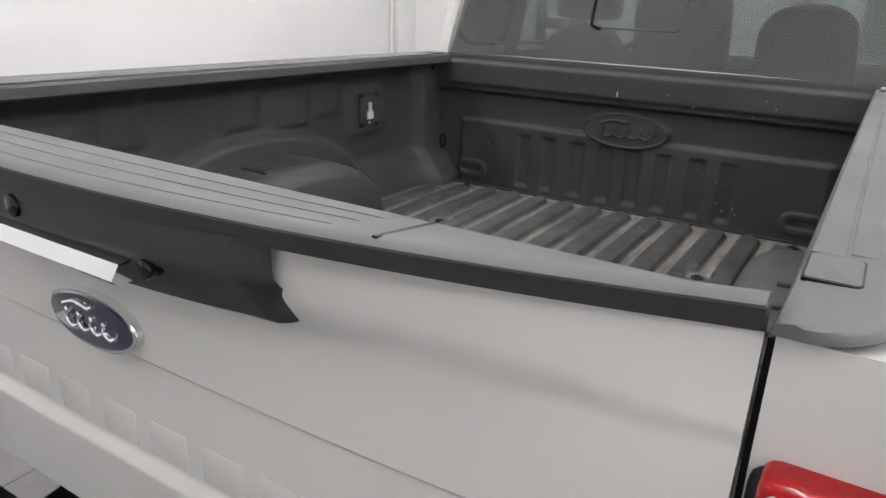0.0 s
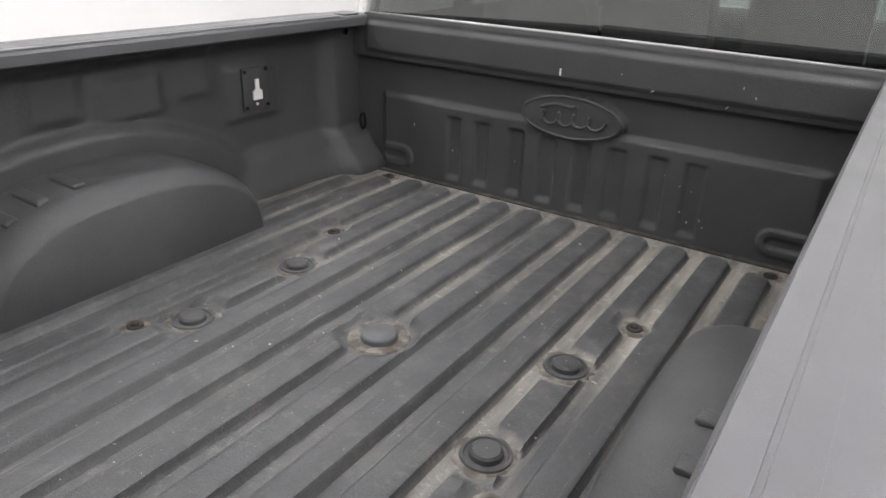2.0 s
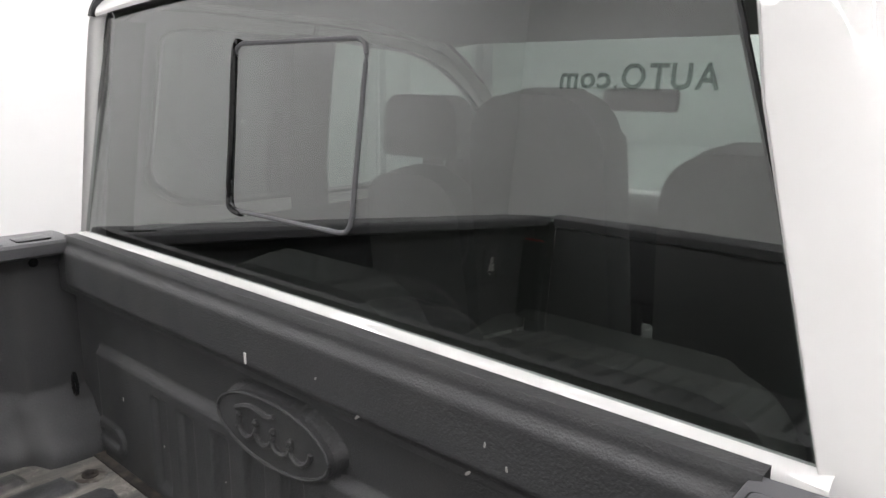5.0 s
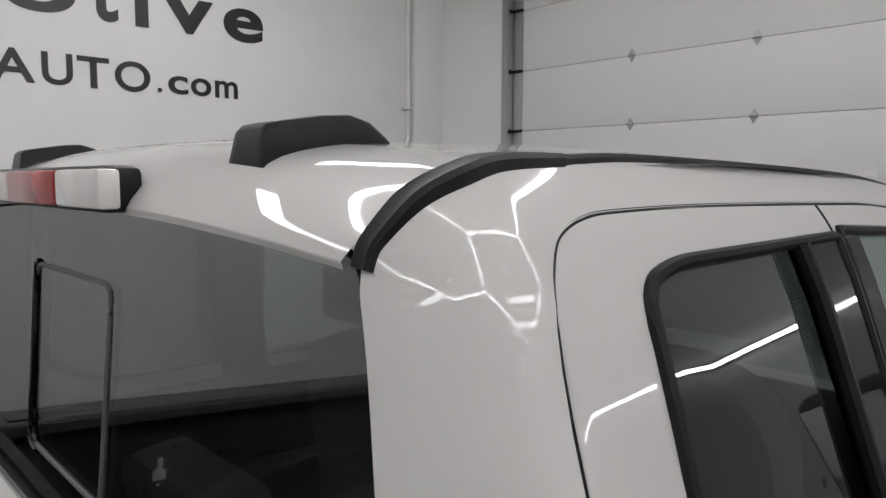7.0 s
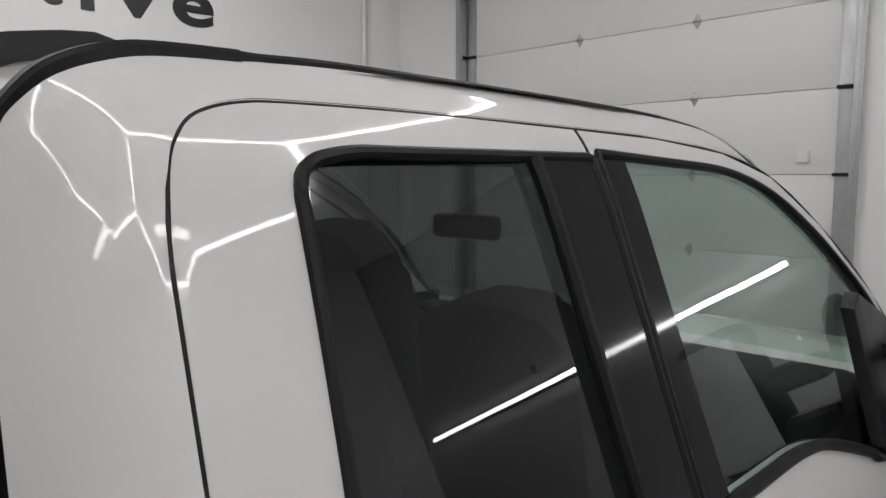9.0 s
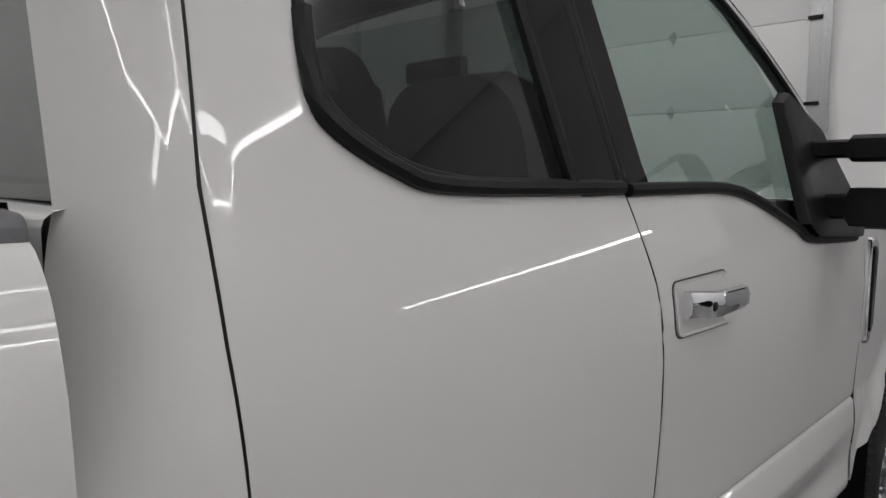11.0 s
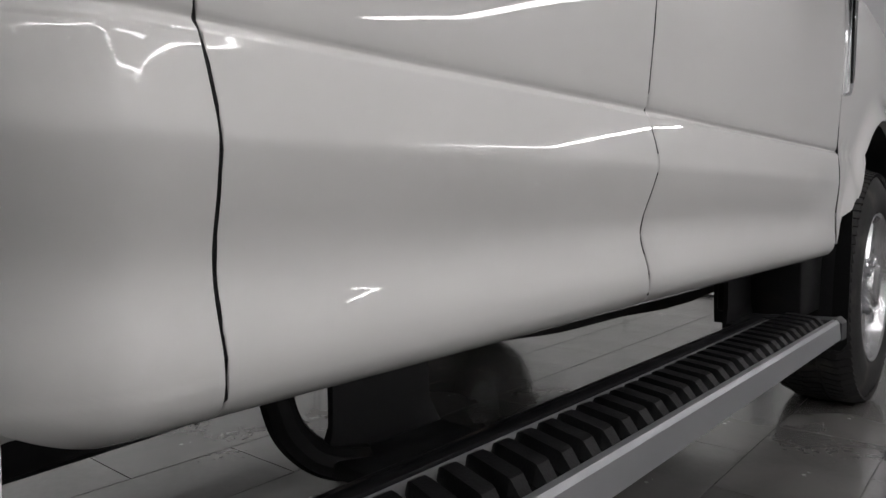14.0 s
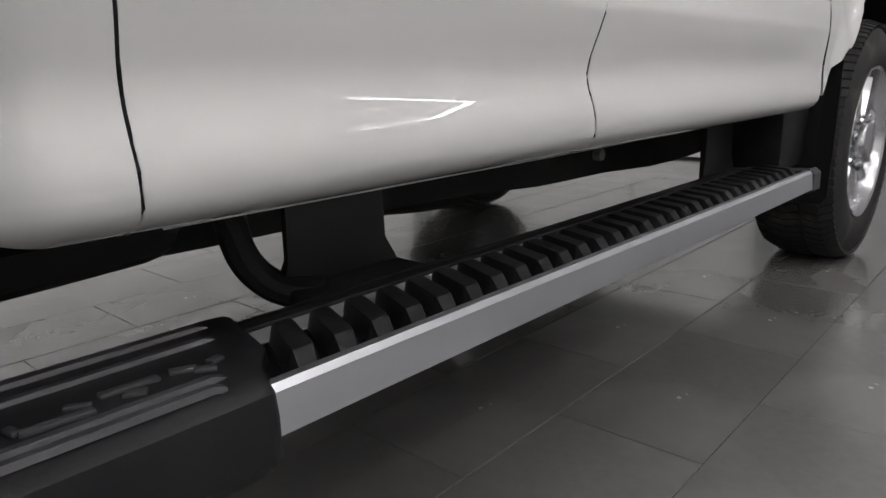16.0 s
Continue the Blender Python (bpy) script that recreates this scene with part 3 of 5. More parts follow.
# ---- rear window ----
rw = rounded([(-0.864, 1.462), (0.0, 1.468), (0.85, 1.473), (0.676, 1.996), (0.35, 2.014), (-0.35, 2.014), (-0.676, 1.996)], 0.025)
rear_window = part("rear_window", prism(rw, lambda u, v, w: (u, rear_y(v) + w, v), -0.003, 0.003), GLASS_REAR, truck, "tinted rear window with a sliding pane")
rear_window.visible_shadow = False
part("window_seal", tube([(u, rear_y(v) + 0.002, v) for u, v in resample(rw, 160)], 0.0045, 6, closed=True), RUBBER, rear_window)
sl = rounded([(-0.20, 1.613), (0.14, 1.613), (0.165, 1.914), (-0.18, 1.914)], 0.025)
part("slider_frame", tube([(u, rear_y(v) - 0.004, v) for u, v in resample(sl, 80)], 0.0042, 8, closed=True), CAP, rear_window, "grey frame of the sliding pane")
# a black tube draws the shadow along the sliding pane's left edge
part("slider_gap", tube(curve([(u, rear_y(v) - 0.005, v) for u, v in ((-0.165, 1.917), (-0.181, 1.90), (-0.190, 1.76), (-0.199, 1.64), (-0.19, 1.616), (-0.16, 1.609))], 6), 0.006, 8), GLOSS, rear_window, "black tube for the shadow beside the sliding pane")
part("cab_sill", grid([[(x, y, z + 0.004 * (1 - (x / 0.85) ** 2)) for x in [i * 0.085 - 0.85 for i in range(21)]] for y, z in ((0.045, 1.30), (0.046, 1.462), (0.049, 1.471), (0.057, 1.477), (0.074, 1.481))]), WHITE, truck)

# ---- cab inside ----
part("cab_floor", box(-0.88, 0.88, 0.2, 2.05, 0.60, 0.64), DASH, truck)
part("headliner", grid([[(0.66 * s, y, z) for s in (-1, 0, 1)] for y, z in ((0.13, 2.012), (0.3, 2.035), (0.9, 2.03), (1.25, 1.985))]), SEAT, truck)
part("cab_back_trim", box(-0.82, 0.82, 0.085, 0.11, 0.6, 1.47, 0.01), DASH, truck)
for yy, xc, wide, top, head in ((1.02, -0.59, 0.44, 0.64, True), (1.0, -0.09, 0.46, 0.90, False), (1.0, 0.47, 0.44, 0.78, False), (0.40, -0.4, 0.7, 0.45, False), (0.40, 0.4, 0.7, 0.45, False)):
    seat = part("seat", box(xc - wide / 2, xc + wide / 2, yy - 0.05, yy + 0.45, 0.80, 0.96, 0.05, 3), SEAT, truck, "grey cloth seat")
    back = prism(rounded([(-wide / 2, 0.0), (wide / 2, 0.0), (wide / 2 - 0.02, top), (-wide / 2 + 0.02, top)], [0.05, 0.05, 0.16, 0.16], 8), lambda u, v, w: (u, w, v), -0.07, 0.06, 0.03, 3)
    part("backrest", merge(bmesh.new(), back, Matrix.Translation((xc, yy + 0.12, 0.95)) @ pose(0, 0, 0, 9, 0, 0)), SEAT, seat)
    if head:
        part("headrest", merge(bmesh.new(), prism(rounded([(-0.165, 0.0), (0.165, 0.0), (0.15, 0.2), (-0.15, 0.2)], [0.04, 0.04, 0.07, 0.07], 6), lambda u, v, w: (u, w, v), -0.05, 0.05, 0.025, 3), Matrix.Translation((xc, yy + 0.06, 1.62))), SEAT, seat)
part("dashboard", box(-0.86, 0.86, 1.72, 2.10, 1.05, 1.43, 0.06, 3), DASH, truck)
wheel_pts = [(-0.4 + 0.19 * math.cos(a), 1.62 - 0.06 * math.sin(a), 1.34 + 0.18 * math.sin(a)) for a in [math.tau * k / 40 for k in range(40)]]
part("steering_wheel", tube(wheel_pts, 0.016, 8, closed=True), DASH, truck)
ws = [[(s * lerp(z, [(1.43, 0.89), (2.0, 0.765)]), lerp(z, [(1.43, 2.11), (1.85, 1.66), (2.0, 1.40)]) + 0.06 * (1 - s * s), z) for s in [i / 8 - 1 for i in range(17)]] for z in (1.43, 1.55, 1.7, 1.85, 1.93, 2.0)]
part("windscreen", grid(ws), GLASS_CLEAR, truck, "clear windscreen").visible_shadow = False
part("rear_view_mirror", box(-0.12, 0.12, 1.36, 1.40, 1.78, 1.85, 0.015), BLACK, truck)
part("bonnet", grid([[(s * 0.93, y, z + 0.03 * (1 - s * s)) for s in [i / 8 - 1 for i in range(17)]] for y, z in ((2.08, 1.36), (2.2, 1.38), (2.9, 1.32), (3.4, 1.24), (3.6, 1.12), (3.64, 0.7))]), WHITE, truck, "white bonnet")

# ---- bed ----
ZF = 0.932
SCREWS = [(-0.465, -0.553), (0.450, -0.55), (-0.462, -1.215), (0.453, -1.22), (-0.645, -0.052), (0.656, -0.06)]
PUCKS = [(-0.393, -0.779), (0.386, -0.788), (-0.386, -1.121), (0.386, -1.118)]
RIBS = [(s * (0.0575 + 0.115 * k), 0.0385) for k in range(5) for s in (1, -1)] + [(s * 0.63, 0.036) for s in (1, -1)] + [(s * 0.735, 0.03) for s in (1, -1)]


def floor_z(x, y):
    h = 0.0
    for c, w in RIBS:
        d = abs(x - c)
        if d < w + 0.015:
            end = -0.048 if abs(c) < 0.6 else (-0.085 if abs(c) < 0.7 else -0.16)
            over = max(0.0, y - (end - w))
            r = math.hypot(d, over)
            up = smooth(w + 0.003, w - 0.010, r)
            up *= 1 - smooth(-2.06, -2.09, y)
            h = max(h, up)
    for sx_, sy in SCREWS:
        h *= smooth(0.03, 0.05, math.hypot(x - sx_, (y - sy) * 0.8))
    for px_, py in PUCKS:
        r = math.hypot(x - px_, y - py)
        h = max(h * smooth(0.052, 0.068, r), 0.0)
        if abs(y - py) < 0.3 and abs(x - px_) < 0.045 and r > 0.052:
            h *= smooth(0.06, 0.10, r)
    r = math.hypot(x, y + 0.928)
    h = h * smooth(0.078, 0.098, r)
    return ZF + 0.020 * h


def bed_floor_material():
    m = material("worn_bed_floor", (0.045, 0.0465, 0.049), 0.55, grain=0.55, scale=260, bump=0.0011, rough_var=0.1)
    nt = m.node_tree
    b = nt.nodes["Principled BSDF"]
    base = b.inputs["Base Color"].links[0].from_socket
    tc = nt.nodes.new("ShaderNodeTexCoord").outputs["Object"]
    sep = nt.nodes.new("ShaderNodeSeparateXYZ")
    nt.links.new(tc, sep.inputs[0])

    def node(kind, **values):
        n = nt.nodes.new("ShaderNode" + kind)
        for k, v in values.items():
            n.inputs[k.replace("_", " ")].default_value = v
        return n

    def fac_map(src, lo, hi, a=0.0, c=1.0):
        n = nt.nodes.new("ShaderNodeMapRange")
        for i, v in enumerate((lo, hi, a, c)):
            n.inputs[i + 1].default_value = v
        nt.links.new(src, n.inputs[0])
        return n.outputs[0]

    def times(p, q):
        n = nt.nodes.new("ShaderNodeMath")
        n.operation = "MULTIPLY"
        nt.links.new(p, n.inputs[0])
        nt.links.new(q, n.inputs[1])
        return n.outputs[0]

    stretch = nt.nodes.new("ShaderNodeMapping")
    stretch.inputs["Scale"].default_value = (14, 2.2, 14)
    nt.links.new(tc, stretch.inputs[0])
    n1 = node("TexNoise", Scale=1.0, Detail=9.0, Roughness=0.65)
    nt.links.new(stretch.outputs[0], n1.inputs["Vector"])
    n2 = node("TexNoise", Scale=9.0, Detail=8.0, Roughness=0.7)
    nt.links.new(tc, n2.inputs["Vector"])
    low = fac_map(sep.outputs["Z"], ZF + 0.009, ZF + 0.001)
    ahead = fac_map(sep.outputs["Y"], -0.95, -0.30, 0.08, 1.0)
    beside = times(fac_map(sep.outputs["X"], 0.22, 0.36), fac_map(sep.outputs["Y"], -1.7, -0.9))
    front = nt.nodes.new("ShaderNodeMath")
    front.operation = "MAXIMUM"
    nt.links.new(ahead, front.inputs[0])
    nt.links.new(beside, front.inputs[1])
    front = front.outputs[0]
    dirt = times(times(low, fac_map(n1.outputs["Fac"], 0.36, 0.62)), front)
    rubbed = times(fac_map(n2.outputs["Fac"], 0.48, 0.68), fac_map(sep.outputs["Y"], -1.3, -0.25, 0.35, 1.0))

    def blend(fac, a, color, amount=1.0):
        n = nt.nodes.new("ShaderNodeMix")
        n.data_type = "RGBA"
        nt.links.new(fac, n.inputs[0])
        nt.links.new(a, n.inputs[6])
        n.inputs[7].default_value = (*color, 1)
        return n.outputs[2]

    c = blend(rubbed, base, (0.088, 0.086, 0.085))
    n6 = node("TexNoise", Scale=2.6, Detail=6.0, Roughness=0.75)
    nt.links.new(tc, n6.inputs["Vector"])
    c = blend(times(fac_map(n6.outputs["Fac"], 0.54, 0.66), fac_map(n2.outputs["Fac"], 0.40, 0.62)), c, (0.100, 0.092, 0.083))
    c = blend(dirt, c, (0.255, 0.237, 0.212))
    n7 = node("TexNoise", Scale=38.0, Detail=5.0, Roughness=0.7)
    nt.links.new(tc, n7.inputs["Vector"])
    c = blend(times(fac_map(n7.outputs["Fac"], 0.55, 0.68, 0.0, 0.7), fac_map(n6.outputs["Fac"], 0.40, 0.60, 0.25, 1.0)), c, (0.115, 0.112, 0.109))
    c = blend(times(dirt, fac_map(n7.outputs["Fac"], 0.56, 0.64)), c, (0.34, 0.32, 0.28))
    n3 = node("TexNoise", Scale=95.0, Detail=2.0)
    nt.links.new(tc, n3.inputs["Vector"])
    n4 = node("TexNoise", Scale=4.0, Detail=3.0)
    nt.links.new(tc, n4.inputs["Vector"])
    streak = nt.nodes.new("ShaderNodeMapping")
    streak.inputs["Scale"].default_value = (160, 6, 40)
    streak.inputs["Rotation"].default_value = (0, 0, 0.12)
    nt.links.new(tc, streak.inputs[0])
    n5 = node("TexNoise", Scale=1.0, Detail=3.0)
    nt.links.new(streak.outputs[0], n5.inputs["Vector"])
    c = blend(times(fac_map(n5.outputs["Fac"], 0.62, 0.70), fac_map(n4.outputs["Fac"], 0.45, 0.7)), c, (0.13, 0.125, 0.12))
    c = blend(times(fac_map(n3.outputs["Fac"], 0.735, 0.76), fac_map(n4.outputs["Fac"], 0.42, 0.6)), c, (0.4, 0.39, 0.37))
    nt.links.new(c, b.inputs["Base Color"])
    return m


BEDFLOOR = bed_floor_material()
xs = sorted({round(c + s * w, 4) for c, w0 in RIBS for s in (1, -1) for w in (w0 - 0.012, w0 - 0.007, w0 - 0.002, w0 + 0.003, w0 + 0.008)} | {round(i * 0.02 - 0.86, 4) for i in range(87)})
ys = sorted({round(-2.1 + 0.02 * i, 4) for i in range(106)} | {round(-0.12 + 0.005 * i, 4) for i in range(24)} | {round(py + d * 0.01, 4) for _, py in PUCKS + SCREWS + [(0, -0.928)] for d in range(-9, 10)})
bed_floor = part("bed_floor", grid([[(x, y, floor_z(x, y)) for x in xs] for y in ys]), BEDFLOOR, truck, "ribbed black bed floor with worn dusty grooves", smooth=32)
for px_, py in PUCKS:
    rows = [[(px_ + r * math.cos(a), py + r * math.sin(a), ZF + z) for a in [math.tau * k / 32 for k in range(32)]] for r, z in ((0.049, 0.0), (0.046, 0.006), (0.041, 0.007), (0.038, 0.003), (0.031, 0.003), (0.0295, 0.012), (0.025, 0.016), (0.002, 0.017))]
    part("hitch_puck_cover", grid(rows, closed=True), LINER, bed_floor, "round rubber puck cover")
def plug_rows(steps):
    return [[(r * math.cos(a), -0.928 + r * math.sin(a), ZF + z) for a in [math.tau * k / 40 for k in range(40)]] for r, z in steps]


part("gooseneck_ring", grid(plug_rows(((0.071, 0.0), (0.067, 0.004), (0.054, 0.004), (0.041, 0.002))), closed=True), DUSTY, bed_floor, "dusty brown ring round the gooseneck plug")
part("gooseneck_cover", grid(plug_rows(((0.042, 0.001), (0.041, 0.012), (0.038, 0.0155), (0.032, 0.017), (0.002, 0.0175))), closed=True), PLUG, bed_floor, "round grey gooseneck plug")
part("floor_seam", box(-0.80, 0.80, -0.007, 0.024, ZF - 0.01, ZF + 0.004, 0.001, 1), RUST, bed_floor, "rusty brown open seam along the bed floor")
dust = random.Random(8)
for cx, cy, r0, r1 in [(a, b, 0.012, 0.037) for a, b in SCREWS] + [(a, b, 0.046, 0.060) for a, b in PUCKS]:
    edge = [dust.uniform(0.86, 1.12) for _ in range(28)]
    rows = [[(cx + r * e ** k * math.cos(a), cy + r * e ** k * math.sin(a), ZF + z) for a, e in zip([math.tau * j / 28 for j in range(28)], edge)] for r, k, z in ((r0, 0, 0.0022), ((r0 + r1) / 2, 0.5, 0.0025), (r1 - 0.004, 1, 0.0018), (r1, 1, -0.001))]
    part("dust_ring", grid(rows, closed=True), DUSTY, bed_floor, "ring of dried dirt", smooth=60)
for sx_, sy in SCREWS:
    bm = disc(0.019, 0.006, 20, (sx_, sy, ZF + 0.004), 0.002)
    merge(bm, disc(0.010, 0.006, 6, (sx_, sy, ZF + 0.009), 0.001))
    part("bed_bolt", bm, RUST, bed_floor, "rusty bed bolt")

def flourish(half, high, place):
    """A looping ornamental stroke of plain waves."""
    out = []
    for i in range(90):
        f = i / 89
        a = math.tau * 4.2 * f
        out.append(place((2 * f - 1) * half + 0.13 * half * math.sin(a + 0.9), high * (0.62 - 0.12 * f) * math.sin(a - 0.5) - 0.12 * high))
    return out


# bulkhead at the front of the bed
def bulk_y(x, z):
    y = 0.004
    y += 0.033 * (1 - smooth(1.326, 1.342, z))
    y -= 0.012 * smooth(1.465, 1.445, z) * smooth(1.35, 1.37, z) * smooth(0.80, 0.775, abs(x))
    y -= 0.021 * (1 - smooth(1.203, 1.222, z)) * smooth(0.745, 0.71, abs(x))
    for c in (-0.42, -0.31, -0.183, -0.068, 0.046, 0.16, 0.285, 0.396):
        d = abs(x - c)
        y += 0.012 * (1 - smooth(0.020, 0.034, d)) * smooth(0.945, 0.975, z) * (1 - smooth(1.168, 1.178, z))
    for cx in (-0.665, 0.665):
        dx, dz = max(0.0, abs(x - cx) - 0.035), z - 1.0
        r = math.hypot(dx, dz)
        y -= 0.008 * (1 - smooth(0.036, 0.042, r)) * smooth(0.012, 0.018, r)
    ex = math.hypot(x / 0.168, (z - 1.246) / 0.068)
    y = y + (0.012 - y) * (1 - smooth(0.97, 1.05, ex))
    return y
bx = [round(-0.90 + 0.005 * i, 4) for i in range(361)]
bz = [round(0.93 + 0.005 * i, 4) for i in range(110)]
bulkhead = part("bulkhead", grid([[(max(-0.80, min(0.80, x)) if z > 1.45 else x, bulk_y(x, z), z) for x in bx] for z in bz] + [[(max(-0.80, min(0.80, x)), 0.004 + d, zz) for x in bx] for d, zz in ((0.004, 1.485), (0.03, 1.485), (0.037, 1.40), (0.037, 0.93))]), LINER, truck, "black stamped front wall of the bed", smooth=50)
part("oval_badge", prism([(0.165 * math.cos(a), 1.246 + 0.066 * math.sin(a)) for a in [math.tau * k / 48 for k in range(48)]], lambda u, v, w: (u, w, v), 0.02, 0.006, 0.002), LINER, bulkhead, "embossed oval badge")
part("badge_rim", tube([(0.16 * math.cos(a), 0.006, 1.246 + 0.062 * math.sin(a)) for a in [math.tau * k / 64 for k in range(64)]], 0.004, 6, closed=True), LINER, bulkhead)
part("badge_flourish", tube(flourish(0.105, 0.034, lambda u, v: (u, 0.004, 1.243 + v)), 0.0052, 6), LINER, bulkhead)
part("badge_stroke", tube(curve([(-0.095, 0.004, 1.268), (-0.05, 0.004, 1.283), (0.0, 0.004, 1.279), (0.02, 0.004, 1.286)], 5), 0.0055, 6), LINER, bulkhead)
part("scratch", box(-0.041, -0.036, -0.0105, -0.0085, 1.372, 1.392), CLEARL, bulkhead, "pale paint chip")

chips = random.Random(11)
for i in range(15):
    cx = chips.choice((chips.uniform(-0.6, 0.7), chips.uniform(0.2, 0.6), chips.gauss(0.43, 0.05)))
    cz = chips.uniform(0.98, 1.17) if i % 3 else chips.uniform(1.33, 1.42)
    size = chips.uniform(0.0012, 0.0028)
    tall = chips.uniform(1.0, 3.2)
    spin = chips.uniform(-0.9, 0.9)
    ring_ = [(size * math.cos(a) * chips.uniform(0.6, 1.2), size * tall * math.sin(a)) for a in [math.tau * k / 7 for k in range(7)]]
    ring_ = [(u * math.cos(spin) - v * math.sin(spin), u * math.sin(spin) + v * math.cos(spin)) for u, v in ring_]
    part("paint_chip", prism(ring_, lambda u, v, w: (cx + u, bulk_y(cx, cz) - w, cz + v), -0.001, 0.0012), CHIP, bulkhead, "pale paint chip")
for i in range(14):
    cx, cy = chips.uniform(-0.75, 0.62), chips.uniform(-1.7, -0.15)
    size, tall, spin = chips.uniform(0.0015, 0.0035), chips.uniform(1.0, 3.0), chips.uniform(0, 3.1)
    ring_ = [(size * math.cos(a) * chips.uniform(0.6, 1.2), size * tall * math.sin(a)) for a in [math.tau * k / 7 for k in range(7)]]
    ring_ = [(u * math.cos(spin) - v * math.sin(spin), u * math.sin(spin) + v * math.cos(spin)) for u, v in ring_]
    part("grit_fleck", prism(ring_, lambda u, v, w: (cx + u, cy + v, floor_z(cx, cy) + w), -0.002, 0.0015), CHIP, bed_floor, "pale fleck of grit")

YW = -1.04
for sx in (1, -1):
    # inner wall of the bed side
    def wall_x(y, z):
        x = 0.905
        x -= 0.055 * smooth(-0.13, -0.10, y)
        x -= 0.02 * smooth(1.40, 1.43, z)
        r = math.hypot((y + 1.03) / 0.53, (z - 0.93) / 0.30)
        shelf = (1 - smooth(1.045, 1.090, z)) * smooth(-0.62, -0.45, y)
        x -= 0.044 * max(smooth(1.14, 1.03, r), shelf)
        x -= 0.036 * (1 - smooth(0.93, 1.05, z)) * smooth(-0.62, -0.45, y)
        x -= 0.040 * (1 - smooth(0.95, 1.06, z)) * smooth(-0.30, -0.02, y)
        for cy, w, z0, z1 in ((-0.43, 0.12, 1.17, 1.34), (-0.86, 0.11, 1.25, 1.36), (-1.73, 0.12, 1.17, 1.34)):
            x -= 0.016 * smooth(w, w - 0.03, abs(y - cy)) * smooth(z0, z0 + 0.025, z) * (1 - smooth(z1, z1 + 0.03, z))
        for cy in (-0.66, -1.07, -1.5):
            x -= 0.012 * smooth(0.08, 0.05, abs(y - cy)) * smooth(1.27, 1.30, z)
        return sx * x
    ysw = [-2.12 + 0.018 * i for i in range(121)]
    zsw = [0.93 + 0.00875 * i for i in range(61)]
    wall = part("bed_side", grid([[(wall_x(y, z), y, z) for y in ysw] for z in zsw]), LINER, truck, "black stamped inner side of the bed", smooth=60)
    # wheelhouse
    rows = []
    for s in [i / 14 for i in range(14)] + [0.96, 0.985, 1.0]:
        k = (1 - (s * 0.93) ** 6) ** (1 / 6)
        row = []
        for j in range(41):
            a = math.pi * j / 40
            yy = -1.045 - 0.405 * (0.4 + 0.6 * k) * math.copysign(abs(math.cos(a)) ** 0.85, math.cos(a))
            zz = 0.93 + 0.26 * k * math.sin(a) ** 0.8
            xx = 0.88 - 0.255 * s
            zz -= 0.007 * (1 - smooth(0.5, 1.0, math.hypot((yy + 0.98) / 0.13, (xx - 0.735) / 0.035)))
            row.append((sx * xx, yy, zz))
        rows.append(row)
    wh = grid(rows)
    wh.verts.ensure_lookup_table()
    wh.faces.new(wh.verts[-41:])
    house = part("wheelhouse", wh, LINER, truck, "black rounded wheel housing", smooth=50)
    for j in range(6):
        a = radians(14 + 13 * j)
        yy, zz = -1.045 - 0.405 * math.cos(a) ** 0.85, 0.93 + 0.26 * math.sin(a) ** 0.8
        y2, z2 = -1.045 - 0.405 * math.cos(a + 0.02) ** 0.85, 0.93 + 0.26 * math.sin(a + 0.02) ** 0.8
        t = math.atan2(z2 - zz, y2 - yy)
        part("stamped_rib", merge(bmesh.new(), box(-0.055, 0.055, -0.016, 0.016, -0.009, 0.0065, 0.0064, 4), Matrix.Translation((sx * 0.765, yy, zz)) @ Euler((t, 0, 0)).to_matrix().to_4x4()), LINER, house)
    # tie-down plates with a keyhole that shows bare metal
    for yc in (-0.436, -1.735):
        plate = part("tie_down_plate", box(min(sx * 0.880, sx * 0.894), max(sx * 0.880, sx * 0.894), yc - 0.052, yc + 0.052, 1.213, 1.345, 0.003), LINER, wall, "black tie-down plate with four screws")
        for dy in (-0.044, 0.044):
            for dz in (1.223, 1.335):
                part("plate_screw", disc(0.006, 0.006, 10, (sx * 0.878, yc + dy, dz), 0.001, Euler((0, radians(90), 0)).to_matrix()), FRAME, plate)
        key = [(-0.018, 1.245), (0.018, 1.245), (0.018, 1.272), (0.007, 1.28), (0.007, 1.31), (-0.007, 1.31), (-0.007, 1.28), (-0.018, 1.272)]
        part("keyhole", prism([(yc + u, v) for u, v in key], lambda u, v, w: (sx * w, u, v), 0.872, 0.8785), CLEARL, plate, "pale metal behind the keyhole")
        part("lock_dot", disc(0.005, 0.003, 10, (sx * 0.879, yc, 1.23), 0, Euler((0, radians(90), 0)).to_matrix()), CLEARL, plate)
    part("rail_hole", disc(0.011, 0.004, 16, (sx * 0.832, -0.058, 1.422), 0, Euler((0, radians(90), 0)).to_matrix()), GLOSS, wall)
    part("tie_down_loop", tube([(sx * (0.805 + 0.012 * math.cos(a)), -0.004, 1.103 + 0.028 * math.sin(a)) for a in [math.tau * k / 20 for k in range(20)]], 0.005, 6, closed=True), FRAME, wall)
    # rail cap
    sec = [(0.84, 1.438), (0.797, 1.440), (0.788, 1.446), (0.784, 1.470), (0.788, 1.477), (0.80, 1.480), (0.86, 1.482), (0.905, 1.480), (0.918, 1.477), (0.926, 1.470), (0.928, 1.458), (0.91, 1.452)]
    rows = []
